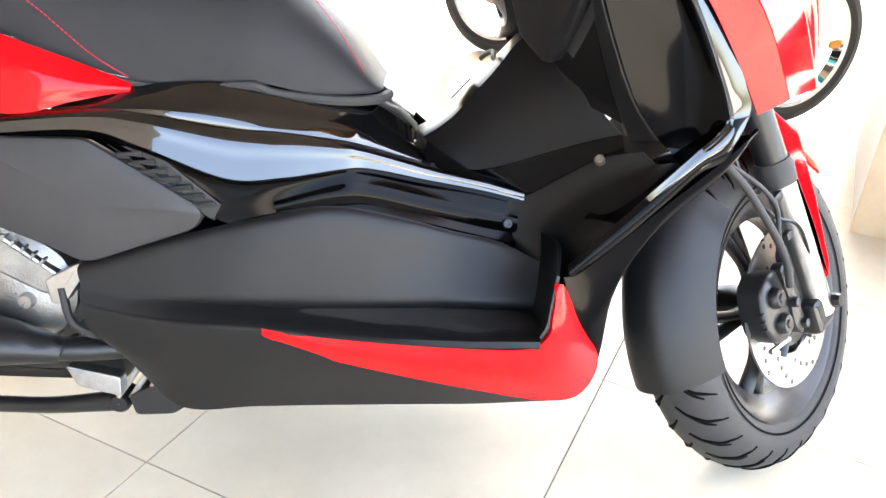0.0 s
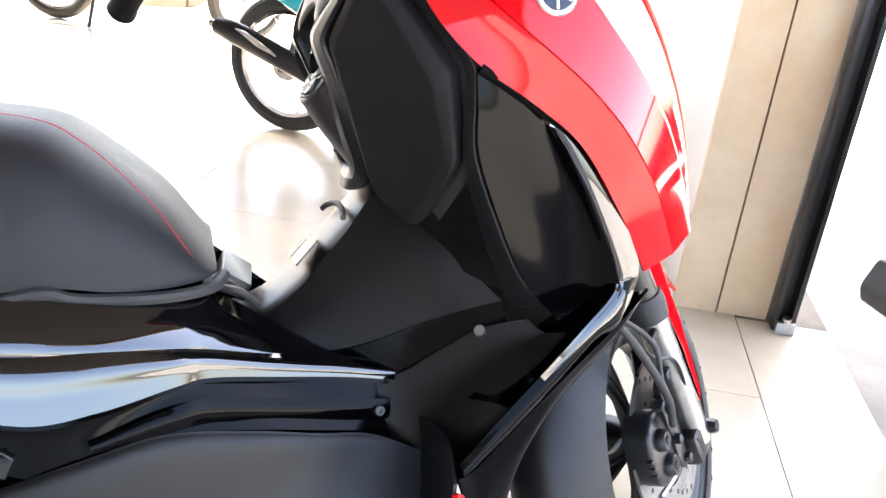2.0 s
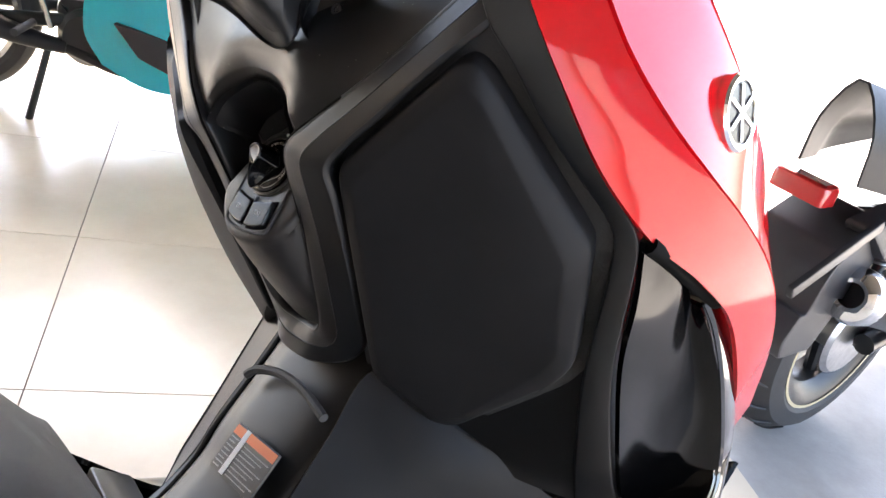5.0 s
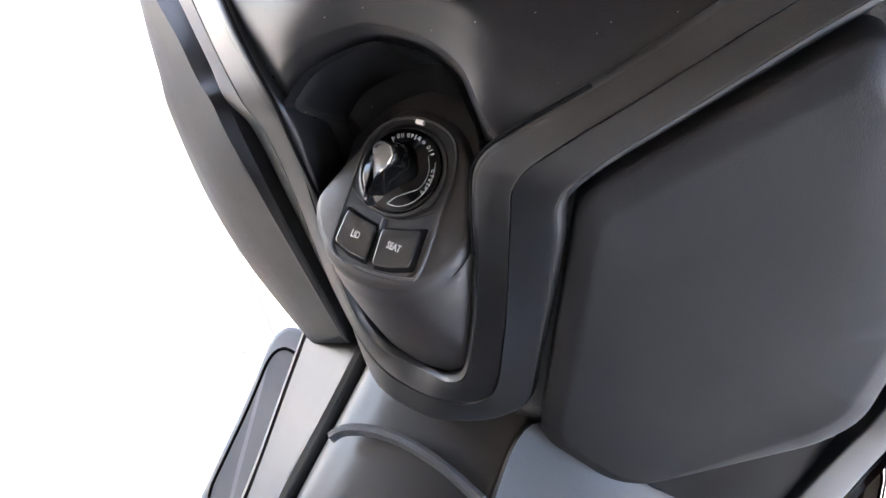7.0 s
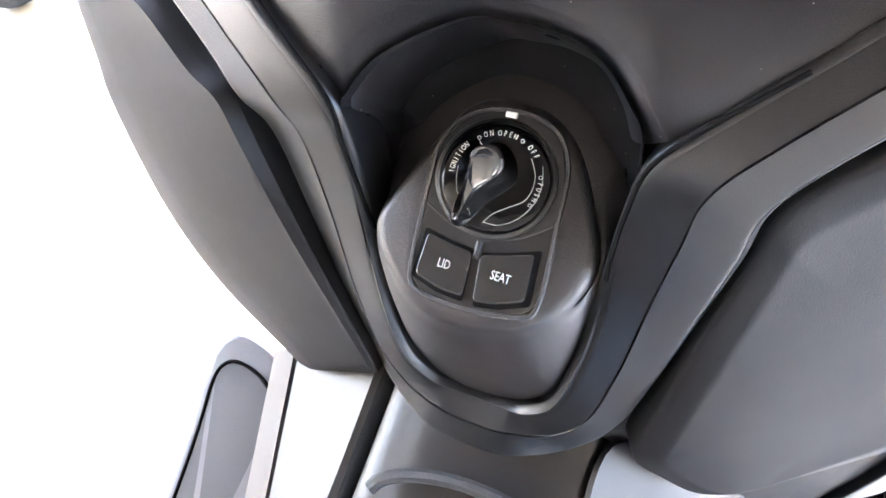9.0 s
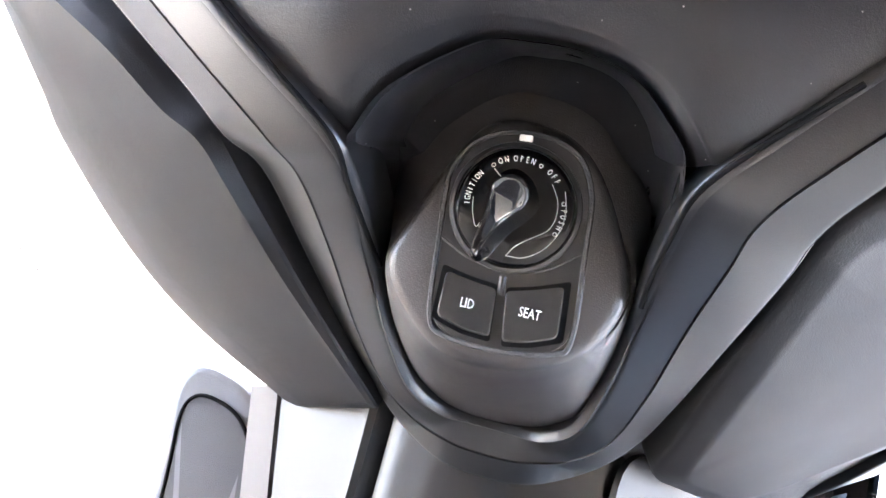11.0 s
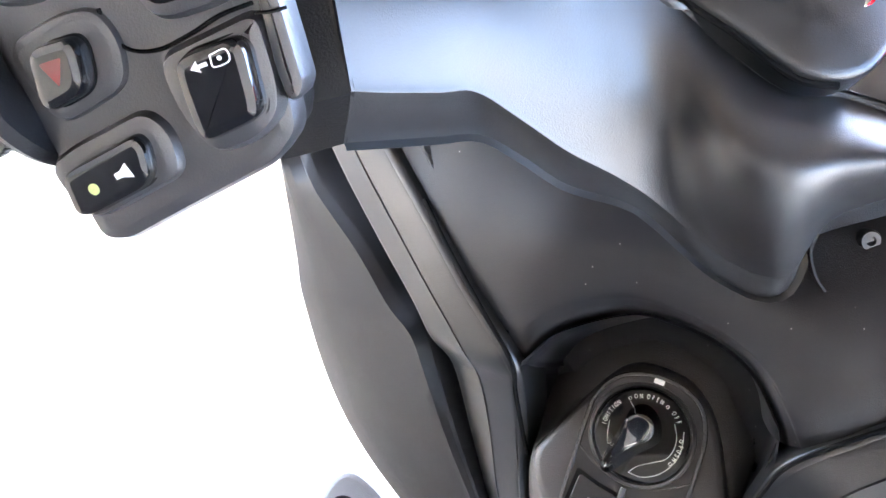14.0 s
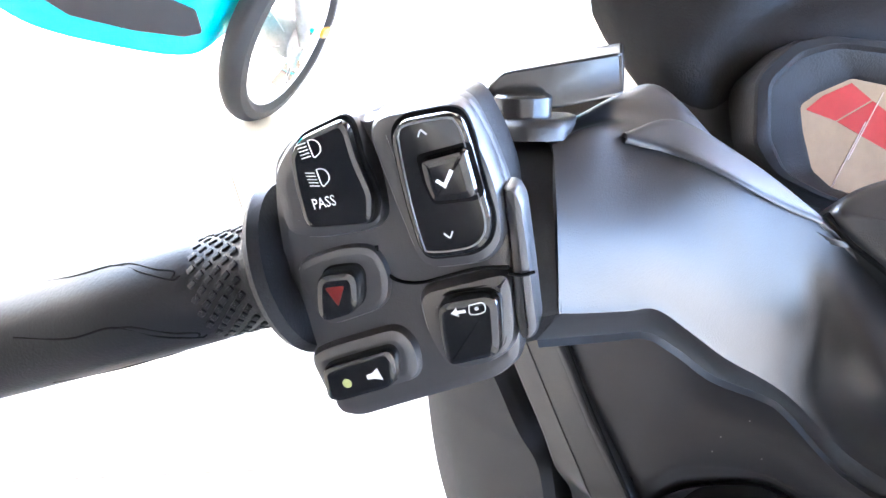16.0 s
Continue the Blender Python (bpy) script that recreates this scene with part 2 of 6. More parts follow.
def slab(outline, normal, h, bevel=0.002, back=0.01, dome=0.0, bm=None, rings=2, shrink=0.0, flat=False):
    """A solid plate over a closed 3D outline: it stands h above it, with a rounded edge, and goes back below it."""
    n = Vector(normal).normalized()
    p = [Vector(q) for q in outline]
    c = sum(p, Vector()) / len(p)
    m = len(p)
    if flat:
        p0 = np.array(p) - np.array(c)
        best = Vector(np.linalg.svd(p0)[2][2])
        best = -best if best.dot(n) < 0 else best
        low = [q - best * (q - c).dot(best) for q in p]
    ins = []
    for i in range(m):
        d = p[(i + 1) % m] - p[i - 1]
        s = n.cross(d).normalized()
        ins.append(s)
    if sum((c - q).dot(s) for q, s in zip(p, ins)) < 0:
        ins = [-s for s in ins]
    bm = bm or bmesh.new()
    levels = [(-shrink * 0, -back), (shrink, h - bevel)]
    for k in range(1, rings + 1):
        a = math.pi / 2 * k / rings
        levels.append((shrink + bevel * (1 - math.cos(a)), h - bevel + bevel * math.sin(a)))
    if not dome:
        levels.append((shrink + bevel * 1.2, h))
    loops = [[bm.verts.new((q.lerp(low[i], min(1, k / 2)) if flat else q) + s * inset + n * up) for i, (q, s) in enumerate(zip(p, ins))] for k, (inset, up) in enumerate(levels)]
    if dome:
        base = [q + s * levels[-1][0] for q, s in zip(p, ins)]
        for t in (0.35, 0.7):
            loops.append([bm.verts.new(q.lerp(c, t) + n * (h + dome * (1 - (1 - t) ** 2))) for q in base])
    for a, b in zip(loops, loops[1:]):
        for i in range(m):
            j = (i + 1) % m
            bm.faces.new((a[i], a[j], b[j], b[i]))
    if dome:
        top = bm.verts.new(c + n * (h + dome))
        for i in range(m):
            bm.faces.new((loops[-1][i], loops[-1][(i + 1) % m], top))
    else:
        bm.faces.new(loops[-1])
    bm.faces.new(list(reversed(loops[0])))
    return bm


def tube(pts, r, seg=12, n=None, bm=None, flat=1.0, cap=True):
    """A round bar along a smooth line; r is one radius or one for each point."""
    n = n or (len(pts) * 6 if len(pts) > 2 else 2)
    line = catmull(pts, n) if len(pts) > 2 else np.array([np.array(pts[0]) * (1 - t) + np.array(pts[1]) * t for t in np.linspace(0, 1, n)])
    rad = np.interp(np.linspace(0, 1, n), np.linspace(0, 1, len(pts)), r) if hasattr(r, "__len__") else [r] * n
    bm = bm or bmesh.new()
    rings, up = [], None
    for i in range(n):
        d = Vector(line[min(i + 1, n - 1)] - line[max(i - 1, 0)]).normalized()
        if up is None:
            up = Vector((0, 0, 1)) if abs(d.z) < 0.9 else Vector((1, 0, 0))
        s = d.cross(up).normalized()
        up = s.cross(d).normalized()
        rings.append([bm.verts.new(Vector(line[i]) + (s * math.cos(a) + up * math.sin(a) * flat) * rad[i]) for a in [2 * math.pi * k / seg for k in range(seg)]])
    for a, b in zip(rings, rings[1:]):
        for k in range(seg):
            bm.faces.new((a[k], a[(k + 1) % seg], b[(k + 1) % seg], b[k]))
    if cap:
        bm.faces.new(list(reversed(rings[0])))
        bm.faces.new(rings[-1])
    return bm


def lathe(profile, centre, axis, seg=48, bm=None, closed=True):
    """A turned solid: profile of (radius, along the axis)."""
    a = Vector(axis).normalized()
    e = a.orthogonal().normalized()
    f = a.cross(e)
    c = Vector(centre)
    bm = bm or bmesh.new()
    rings = [[bm.verts.new(c + a * z + (e * math.cos(t) + f * math.sin(t)) * max(r, 1e-5)) for t in [2 * math.pi * k / seg for k in range(seg)]] for r, z in profile]
    pairs = list(zip(rings, rings[1:])) + ([(rings[-1], rings[0])] if closed else [])
    for p, q in pairs:
        for k in range(seg):
            bm.faces.new((p[k], p[(k + 1) % seg], q[(k + 1) % seg], q[k]))
    return bm


def solid_loft(stations, n=40, bm=None, tip=0.0):
    """A solid through closed cross sections of equal count, smooth from one to the next, with closed ends; tip rounds the ends."""
    a = np.array(stations, float)
    g = np.array([catmull(a[:, k], n) for k in range(a.shape[1])]).transpose(1, 0, 2)
    rows = list(g)
    if tip:
        for at_end in (0, -1):
            r, nxt = g[at_end], g[1 if at_end == 0 else -2]
            c = r.mean(0)
            d = (r - nxt).mean(0)
            d = d / (np.linalg.norm(d) + 1e-9) * tip
            extra = [c + (r - c) * .97 + d * .7, c + (r - c) * .9 + d]
            rows = (extra[::-1] + rows) if at_end == 0 else (rows + extra)
    bm = bm or bmesh.new()
    loops = [[bm.verts.new(p) for p in r] for r in rows]
    m = a.shape[1]
    for p, q in zip(loops, loops[1:]):
        for k in range(m):
            bm.faces.new((p[k], p[(k + 1) % m], q[(k + 1) % m], q[k]))
    bm.faces.new(list(reversed(loops[0])))
    bm.faces.new(loops[-1])
    return bm


def box(centre, ex, ey, ez, sx, sy, sz, bevel=0.0, bm=None):
    c, ex, ey, ez = Vector(centre), Vector(ex).normalized(), Vector(ey).normalized(), Vector(ez).normalized()
    o = [c + ex * sx / 2 * a + ey * sy / 2 * b - ez * sz / 2 for a, b in ((-1, -1), (1, -1), (1, 1), (-1, 1))]
    return slab(rounded(o, bevel, 3) if bevel else o, ez, sz, min(bevel, sz * 0.3) or 0.0005, 0.0, bm=bm)


class Plane:
    """A drawing plane in millimetres."""
    def __init__(self, origin, ex, ey):
        self.o = Vector(origin)
        self.x = Vector(ex).normalized()
        self.y = (Vector(ey) - self.x * self.x.dot(Vector(ey))).normalized()
        self.n = self.x.cross(self.y)

    def at(self, x, y, h=0.0):
        return self.o + (self.x * x + self.y * y + self.n * h) * 0.001

    def line(self, pts, h=0.0):
        return [self.at(x, y, h) for x, y in pts]

    def key(self, pts, h, base=0.0, radius=2.0, bevel=1.5, back=3.0, dome=0.0, bm=None, shrink=0.0):
        return slab(rounded(self.line(pts, base), radius * 0.001), self.n, h * 0.001, bevel * 0.001, back * 0.001, dome * 0.001, bm=bm, shrink=shrink * 0.001)

    def text(self, body, x, y, size, h, turn=0.0, stretch=1.0, weight=0.0):
        cu = bpy.data.curves.new("writing", "FONT")
        cu.offset = weight
        cu.body, cu.size, cu.extrude, cu.align_x, cu.align_y, cu.resolution_u = body, size * 0.001, 0.00008, "CENTER", "CENTER", 2
        ob = bpy.data.objects.new("writing", cu)
        scene.collection.objects.link(ob)
        bpy.context.view_layer.update()
        me = bpy.data.meshes.new_from_object(ob.evaluated_get(bpy.context.evaluated_depsgraph_get()))
        bpy.data.objects.remove(ob)
        bm = bmesh.new()
        bm.from_mesh(me)
        t = radians(turn)
        for v in bm.verts:
            px, py = v.co.x * stretch, v.co.y
            v.co = self.at(x, y, h) + self.x * (px * math.cos(t) - py * math.sin(t)) + self.y * (px * math.sin(t) + py * math.cos(t)) + self.n * v.co.z
        return bm


def join(*bms):
    """One mesh out of several."""
    out = bms[0]
    for b in bms[1:]:
        me = bpy.data.meshes.new("tmp")
        b.to_mesh(me)
        b.free()
        out.from_mesh(me)
        bpy.data.meshes.remove(me)
    return out

# ---------------------------------------------------------------- the room
TA = radians(56.0)
E1, N1 = Vector((math.cos(TA), math.sin(TA), 0)), Vector((math.sin(TA), -math.cos(TA), 0))
ROOM = lambda n, e, z=0.0: N1 * n + E1 * e + Vector((0, 0, z))
TILE, N_OFF, E_OFF = 0.6, 0.35, 0.39


def slab_box(name, n0, n1, e0, e1, z0, z1, mat, label, category, bevel=0.004):
    bm = slab([ROOM(n0, e0, z0), ROOM(n1, e0, z0), ROOM(n1, e1, z0), ROOM(n0, e1, z0)], (0, 0, 1), z1 - z0, bevel, 0.0)
    ob = part(name, bm, mat)
    return tagged(ob, label, category, kind="structure")


ground = slab_box("ground", -400, 400, -400, 400, -0.30, -0.012, "concrete", "worn grey concrete forecourt outside the shop", "ground")
floor = slab_box("floor", -7.0, 1.205, -3.2, 4.595, -0.25, -0.003, "grout", "cream glossy porcelain tile floor with thin grey joints", "floor", 0.001)
slab_box("wall_front", 0.78, 1.03, 1.44, 4.6, 0, 3.395, "plaster", "white painted shop front wall", "wall")
# side and end walls out of view, added to bound the light inside
slab_box("wall_side", -7.2, -7.0, -3.2, 4.6, 0, 3.395, "backwall", "unseen warm grey painted side wall", "wall")
slab_box("wall_end", -7.0, 0.6, -3.2, -3.0, 0, 3.395, "backwall", "unseen warm grey painted end wall", "wall")
# unseen overhang added to shade the forecourt, yellow fascia added for gold reflections
slab_box("ceiling", -7.2, 2.6, -3.4, 4.7, 3.4, 3.5, "soffit", "unseen brown flat ceiling with an overhang", "ceiling")
slab_box("trim_fascia", 2.61, 2.69, -3.4, 4.7, 3.1, 3.6, "timber", "unseen yellow brown fascia beam past the shop opening", "beam")
# beige cladding on the end of the front wall: two boards with a groove, and the black rail of the shutter
for k, (a, b) in enumerate(((0.775, 0.895), (0.901, 1.035))):
    slab_box("trim_jamb", a, b, 1.415, 1.438, 0.0, 3.29, "beige", "beige painted jamb board with stained foot", "jamb", 0.006)
rail = thing("shutter_rail", "black steel roller shutter rail fixed beside the beige jamb", "rail", kind="structure")
for a, b in ((1.040, 1.052), (1.086, 1.098)):
    part("rail_flange", slab([ROOM(a, 1.36, 0), ROOM(b, 1.36, 0), ROOM(b, 1.44, 0), ROOM(a, 1.44, 0)], (0, 0, 1), 3.2, 0.002, 0), "blackframe", rail)
part("rail_web", slab([ROOM(1.0525, 1.41, 0), ROOM(1.0855, 1.41, 0), ROOM(1.0855, 1.44, 0), ROOM(1.0525, 1.44, 0)], (0, 0, 1), 3.19, 0.002, 0), "blackframe", rail)
part("rail_bracket", slab([ROOM(1.045, 1.338, 0), ROOM(1.095, 1.338, 0), ROOM(1.095, 1.358, 0), ROOM(1.045, 1.358, 0)], (0, 0, 1), 0.035, 0.004, 0), "alloy", rail, "scuffed steel floor bracket")
part("rail_bolt", lathe([(0.001, 0), (0.012, 0), (0.012, 0.012), (0.001, 0.014)], ROOM(1.07, 1.348, 0.035), (0, 0, 1), 12, closed=False), "steel", rail)

# ---------------------------------------------------------------- the scooter
# its own axes: x forward, y to its left, z up; it leans to the left on its stand
LEAN = pose(0, 0.02, 0, 0, 0, -7) @ pose(0, 0, 0, -11, 0, 0)
scooter = thing("scooter", "red and black maxi scooter leaning on its side stand", "scooter", LEAN)

# right side: gloss fairing under the seat
G0 = [(-.46, -.212, .548), (-.350, -.205, .571), (-.273, -.200, .596), (-.155, -.185, .607), (-.055, -.165, .594), (.019, -.140, .587), (.058, -.118, .568), (.134, -.100, .512), (.193, -.105, .483), (.241, -.120, .463)]
G1 = [(-.45, -.232, .545), (-.322, -.235, .570), (-.231, -.237, .575), (-.141, -.234, .568), (-.050, -.216, .558), (.007, -.188, .550), (.052, -.163, .541), (.134, -.136, .504), (.193, -.126, .480), (.246, -.128, .462)]
G2 = [(-.45, -.240, .536), (-.316, -.245, .549), (-.246, -.250, .533), (-.143, -.250, .498), (-.074, -.240, .500), (-.004, -.215, .509), (.032, -.195, .508), (.109, -.165, .490), (.190, -.145, .474), (.254, -.130, .458)]
G2b = [(x, y + .012, z - .008) for x, y, z in G2]
G3 = [(-.45, -.235, .525), (-.319, -.240, .538), (-.242, -.245, .503), (-.144, -.235, .436), (-.075, -.230, .450), (-.013, -.222, .460), (.073, -.200, .443), (.152, -.175, .421), (.211, -.155, .405), (.259, -.140, .389)]
RISE = (.012, .016, .030, .050, .044, .026, .018, .0125, .0095, .008)
GV = [(x, y + .22 * r, z + r) for (x, y, z), r in zip(G2, RISE)]
GW = [(x, y + .012 + .30 * r, z + r * 1.12 + .003) for (x, y, z), r in zip(G2, RISE)]
part("side_fairing", sheet([G0, blend(G0, G1, .7), blend(GW, G1, .35), GW, GV, blend(GV, G2, .5), blend(GV, G2, .96), G2], 40, 70, 0.006, flip=True), "gloss", scooter, "glossy black side fairing with a sharp crease")
# gloss paint below the crease and on the spear, darkened with a duller black
part("lower_fairing", sheet([G2, G2b, G3], 16, 70, 0.006, flip=True), "wing", scooter)
# raised spear on the lower half of the fairing
S0 = [(-.085, -.236, .462), (-.005, -.224, .489), (.035, -.205, .487), (.11, -.176, .467), (.19, -.152, .447), (.246, -.136, .434)]
S1 = [(-.083, -.238, .460), (-.005, -.228, .479), (.037, -.209, .476), (.11, -.181, .456), (.19, -.157, .437), (.246, -.141, .426)]
S2 = [(x, y + .002, z - .012 * min(1, .15 + k)) for k, (x, y, z) in enumerate(S1)]
part("fairing_spear", sheet([S0, S1, S2], 10, 40, 0.006, flip=True), "wing", scooter)

# right side: matte floor panel with the foot well
PA = [(-.335, -.235, .368), (-.258, -.237, .395), (-.184, -.238, .420), (-.096, -.237, .445), (-.013, -.227, .461), (.073, -.207, .445), (.152, -.182, .421), (.219, -.162, .402), (.290, -.170, .374)]
PA2 = [(-.336, -.246, .362), (-.260, -.247, .386), (-.186, -.247, .408), (-.098, -.246, .428), (-.015, -.236, .440), (.071, -.217, .425), (.150, -.191, .404), (.219, -.172, .387), (.290, -.176, .360)]
PB = [(-.332, -.250, .347), (-.271, -.252, .345), (-.212, -.254, .344), (-.131, -.255, .343), (-.058, -.250, .342), (.016, -.240, .340), (.093, -.225, .337), (.173, -.206, .332), (.282, -.192, .325)]
PC = [(-.334, -.252, .338), (-.274, -.254, .333), (-.212, -.254, .330), (-.124, -.250, .326), (-.051, -.243, .322), (.032, -.233, .320), (.109, -.218, .317), (.190, -.202, .312), (.283, -.192, .306)]
PD = [(-.331, -.257, .325), (-.272, -.263, .315), (-.203, -.273, .311), (-.110, -.284, .313), (-.044, -.291, .311), (.036, -.295, .309), (.109, -.298, .309), (.182, -.300, .310), (.268, -.303, .315)]
PD2 = [(x, y - .003, z - .010) for x, y, z in PD]
PE = [(-.318, -.255, .284), (-.268, -.260, .260), (-.197, -.265, .249), (-.106, -.275, .257), (-.031, -.280, .258), (.044, -.280, .257), (.119, -.280, .254), (.196, -.280, .251), (.300, -.282, .270)]
PF = [(-.300, -.235, .264), (-.260, -.235, .215), (-.208, -.235, .167), (-.114, -.235, .173), (-.035, -.235, .178), (.044, -.235, .182), (.124, -.235, .186), (.204, -.235, .190), (.310, -.235, .199)]
part("floor_panel", sheet([PA, PA2, PB, PC, PD, PD2, PE, PF], 56, 64, 0.005, flip=True), "panel", scooter, "matte black floor panel with a foot well")
part("belly_pan", sheet([PF, [(x, -.12, z - .02) for x, y, z in PF], [(x, .0, z - .03) for x, y, z in PF], [(x, .12, z - .02) for x, y, z in PF], [(x, .235, z) for x, y, z in PF]], 14, 20, 0.004), "matte", scooter)
part("foot_mat", sheet([[(-.16, -.258, .3275), (-.06, -.247, .3255), (.05, -.233, .3235), (.15, -.213, .3195), (.262, -.197, .3125)], [(-.10, -.280, .3165), (-.04, -.285, .3155), (.06, -.288, .3150), (.16, -.290, .3150), (.258, -.292, .3180)]], 8, 30, 0.003), "rubber", scooter, "ribbed rubber foot mat")
# red trim
R0 = [(-.092, -.290, .312), (-.022, -.297, .308), (.080, -.303, .305), (.182, -.306, .304), (.248, -.309, .308), (.273, -.310, .326), (.277, -.307, .352), (.282, -.299, .391)]
R1 = [(-.091, -.291, .309), (-.022, -.296, .296), (.081, -.300, .284), (.185, -.301, .274), (.262, -.300, .268), (.300, -.296, .285), (.297, -.300, .333), (.288, -.298, .388)]
R2 = [(-.090, -.290, .305), (-.023, -.287, .279), (.082, -.284, .255), (.190, -.279, .234), (.285, -.269, .217), (.335, -.258, .222), (.355, -.252, .268), (.322, -.268, .318)]
part("floor_trim", sheet([R0, R1, R2], 14, 60, 0.006, flip=True), "red", scooter, "bright red trim along the floor panel")

part("footwell_end", sheet([[(.284, -.160, .420), (.284, -.172, .380), (.277, -.188, .332), (.268, -.194, .304)], [(.294, -.235, .425), (.292, -.243, .378), (.285, -.249, .336), (.274, -.252, .306)], [(.285, -.298, .402), (.280, -.304, .362), (.276, -.307, .335), (.264, -.307, .310)]], 14, 20, .004), "matte", scooter)
# rear side cover with its row of slats
CO = [(-.47, -.247, .535), (-.317, -.247, .540), (-.288, -.247, .524), (-.180, -.250, .462), (-.172, -.249, .448), (-.184, -.247, .428), (-.315, -.246, .378), (-.335, -.246, .378), (-.366, -.246, .394), (-.47, -.246, .432)]
part("side_cover", slab(rounded(CO, 0.012), (0, -1, 0.12), 0.006, 0.006, 0.012, dome=0.004), "grey", scooter, "dark grey plastic side cover")
part("slat_panel", slab([(-.290, -.240, .531), (-.235, -.242, .528), (-.150, -.244, .462), (-.160, -.244, .440), (-.178, -.244, .450)], (0, -1, 0.12), 0.004, 0.002, 0.01), "matte", scooter)
for k in range(7):
    t = k / 6
    c = Vector((-.262, -.247, .521)).lerp(Vector((-.172, -.250, .461)), t)
    part("slat", box(c, (0.85, 0, 0.12), (-0.1, -0.35, 0.9), (0, -1, 0.25), 0.036 - 0.008 * abs(t - 0.4), 0.009, 0.006, 0.002), "grey", scooter)

# seat
def ring(x, zb, zt, wb, wt, n=14):
    """Half of the seat's cross section on the right, from the base up to the middle line."""
    out = []
    for k in range(n):
        a = k / (n - 1) * math.pi / 2
        out.append((x, -(wt + (wb - wt) * math.cos(a) ** 0.7) * (math.cos(a) ** 0.35 if a < 1.57 else 0), zb + (zt - zb) * math.sin(a) ** 0.85))
    return out


SEAT = [(-.60, .66, .80, .20, .14), (-.42, .655, .795, .200, .13), (-.30, .615, .785, .198, .125), (-.20, .604, .780, .190, .12), (-.12, .612, .768, .185, .11), (-.06, .602, .729, .174, .10), (-.01, .599, .687, .160, .09), (.022, .600, .645, .145, .085), (.040, .602, .620, .132, .08), (.048, .605, .611, .118, .08)]


def seat_mesh():
    st = SEAT
    rows = [ring(*s) for s in st]
    full = [r + [(x, -y, z) for x, y, z in reversed(r[:-1])] for r in rows]
    bm = sheet(full, 60, 70, 0.004, flip=False)
    return bm


part("seat", seat_mesh(), "vinyl", scooter, "black vinyl seat with red stitching")
part("seat_base", tube([(-.60, -.20, .645), (-.42, -.202, .648), (-.30, -.200, .608), (-.20, -.193, .598), (-.125, -.188, .608), (-.09, -.182, .598), (-.01, -.168, .592), (.04, -.148, .594), (.056, -.11, .598)], 0.007, 8, 60), "rubber", scooter)


def stitches(line, n, length, r):
    p = catmull(line, n * 2)
    bm = bmesh.new()
    for k in range(n):
        a, b = Vector(p[2 * k]), Vector(p[2 * k + 1])
        m, d = (a + b) / 2, (b - a).normalized() * length / 2
        tube([m - d, m + d], r, 6, 2, bm=bm)
    return bm


part("seat_stitching", stitches([(-.300, -.090, .789), (-.200, -.094, .783), (-.125, -.100, .772), (-.0874, -.108, .7520), (-.0500, -.119, .7205), (-.0140, -.127, .6800), (.0110, -.130, .6430), (.0270, -.129, .6180), (.0370, -.124, .6060)], 110, 0.0030, 0.0006), "stitch", scooter, "fine red stitching along the seat's front edge")
part("seat_stitching", stitches([(-.275, -.199, .612), (-.32, -.203, .640), (-.38, -.203, .690), (-.45, -.195, .735)], 40, 0.0042, 0.0009), "stitch", scooter)

# red tail cowl beside the seat
T0 = [(-.60, -.215, .72), (-.424, -.214, .657), (-.34, -.208, .628), (-.290, -.206, .610), (-.268, -.206, .601)]
T1 = [(-.60, -.235, .68), (-.424, -.230, .620), (-.34, -.222, .604), (-.290, -.214, .600), (-.269, -.209, .598)]
T2 = [(-.60, -.235, .60), (-.424, -.232, .563), (-.34, -.222, .580), (-.290, -.212, .593), (-.272, -.207, .595)]
part("tail_cowl", sheet([T0, T1, T2], 16, 30, 0.005, flip=True), "red", scooter, "glossy red tail side cowl")

# engine, silencer and stand, low at the rear
part("crankcase_lower", box((-.42, -.13, .22), (1, 0, 0), (0, 0, 1), (0, -1, 0), .22, .12, .08, 0.02), "blackmetal", scooter)
part("crankcase", join(lathe([(0.001, 0.055), (.05, .052), (.075, .04), (.085, .0), (.085, -.1)], (-.43, -.17, .32), (0, -1, 0), 40, closed=False)), "alloy", scooter, "cast alloy engine case")
part("case_bolt", lathe([(.001, .008), (.009, .008), (.011, 0), (.011, -.01)], (-.415, -.228, .312), (0, -1, 0), 12, closed=False), "steel", scooter)
part("engine_cover", slab(rounded([(-.50, -.215, .44), (-.445, -.215, .405), (-.362, -.215, .345), (-.372, -.215, .318), (-.395, -.215, .322), (-.50, -.215, .375)], 0.006), (0, -1, 0), 0.012, 0.004, 0.03), "alloy", scooter, "bright ribbed alloy cover")
for k in range(9):
    t = k / 8
    part("cover_rib", box(Vector((-.488, -.222, .430)).lerp(Vector((-.392, -.222, .366)), t), (.8, 0, -.6), (.6, 0, .8), (0, -1, 0), .004, .012, .014, 0.001), "alloy", scooter)
part("bracket", slab(rounded([(-.386, -.232, .345), (-.338, -.232, .372), (-.336, -.232, .352), (-.362, -.232, .312), (-.378, -.232, .312)], 0.005), (0, -1, 0), 0.006, 0.002, 0.02), "steel", scooter)
part("silencer", tube([(-.62, -.262, .262), (-.47, -.262, .268), (-.395, -.255, .258), (-.365, -.25, .250)], [.05, .045, .028, .020], 20, 24, flat=0.8), "blackmetal", scooter, "black silencer front cone")
part("exhaust_pipe", tube([(-.385, -.245, .250), (-.33, -.235, .248), (-.27, -.21, .246), (-.15, -.14, .24)], .017, 14), "blackmetal", scooter)
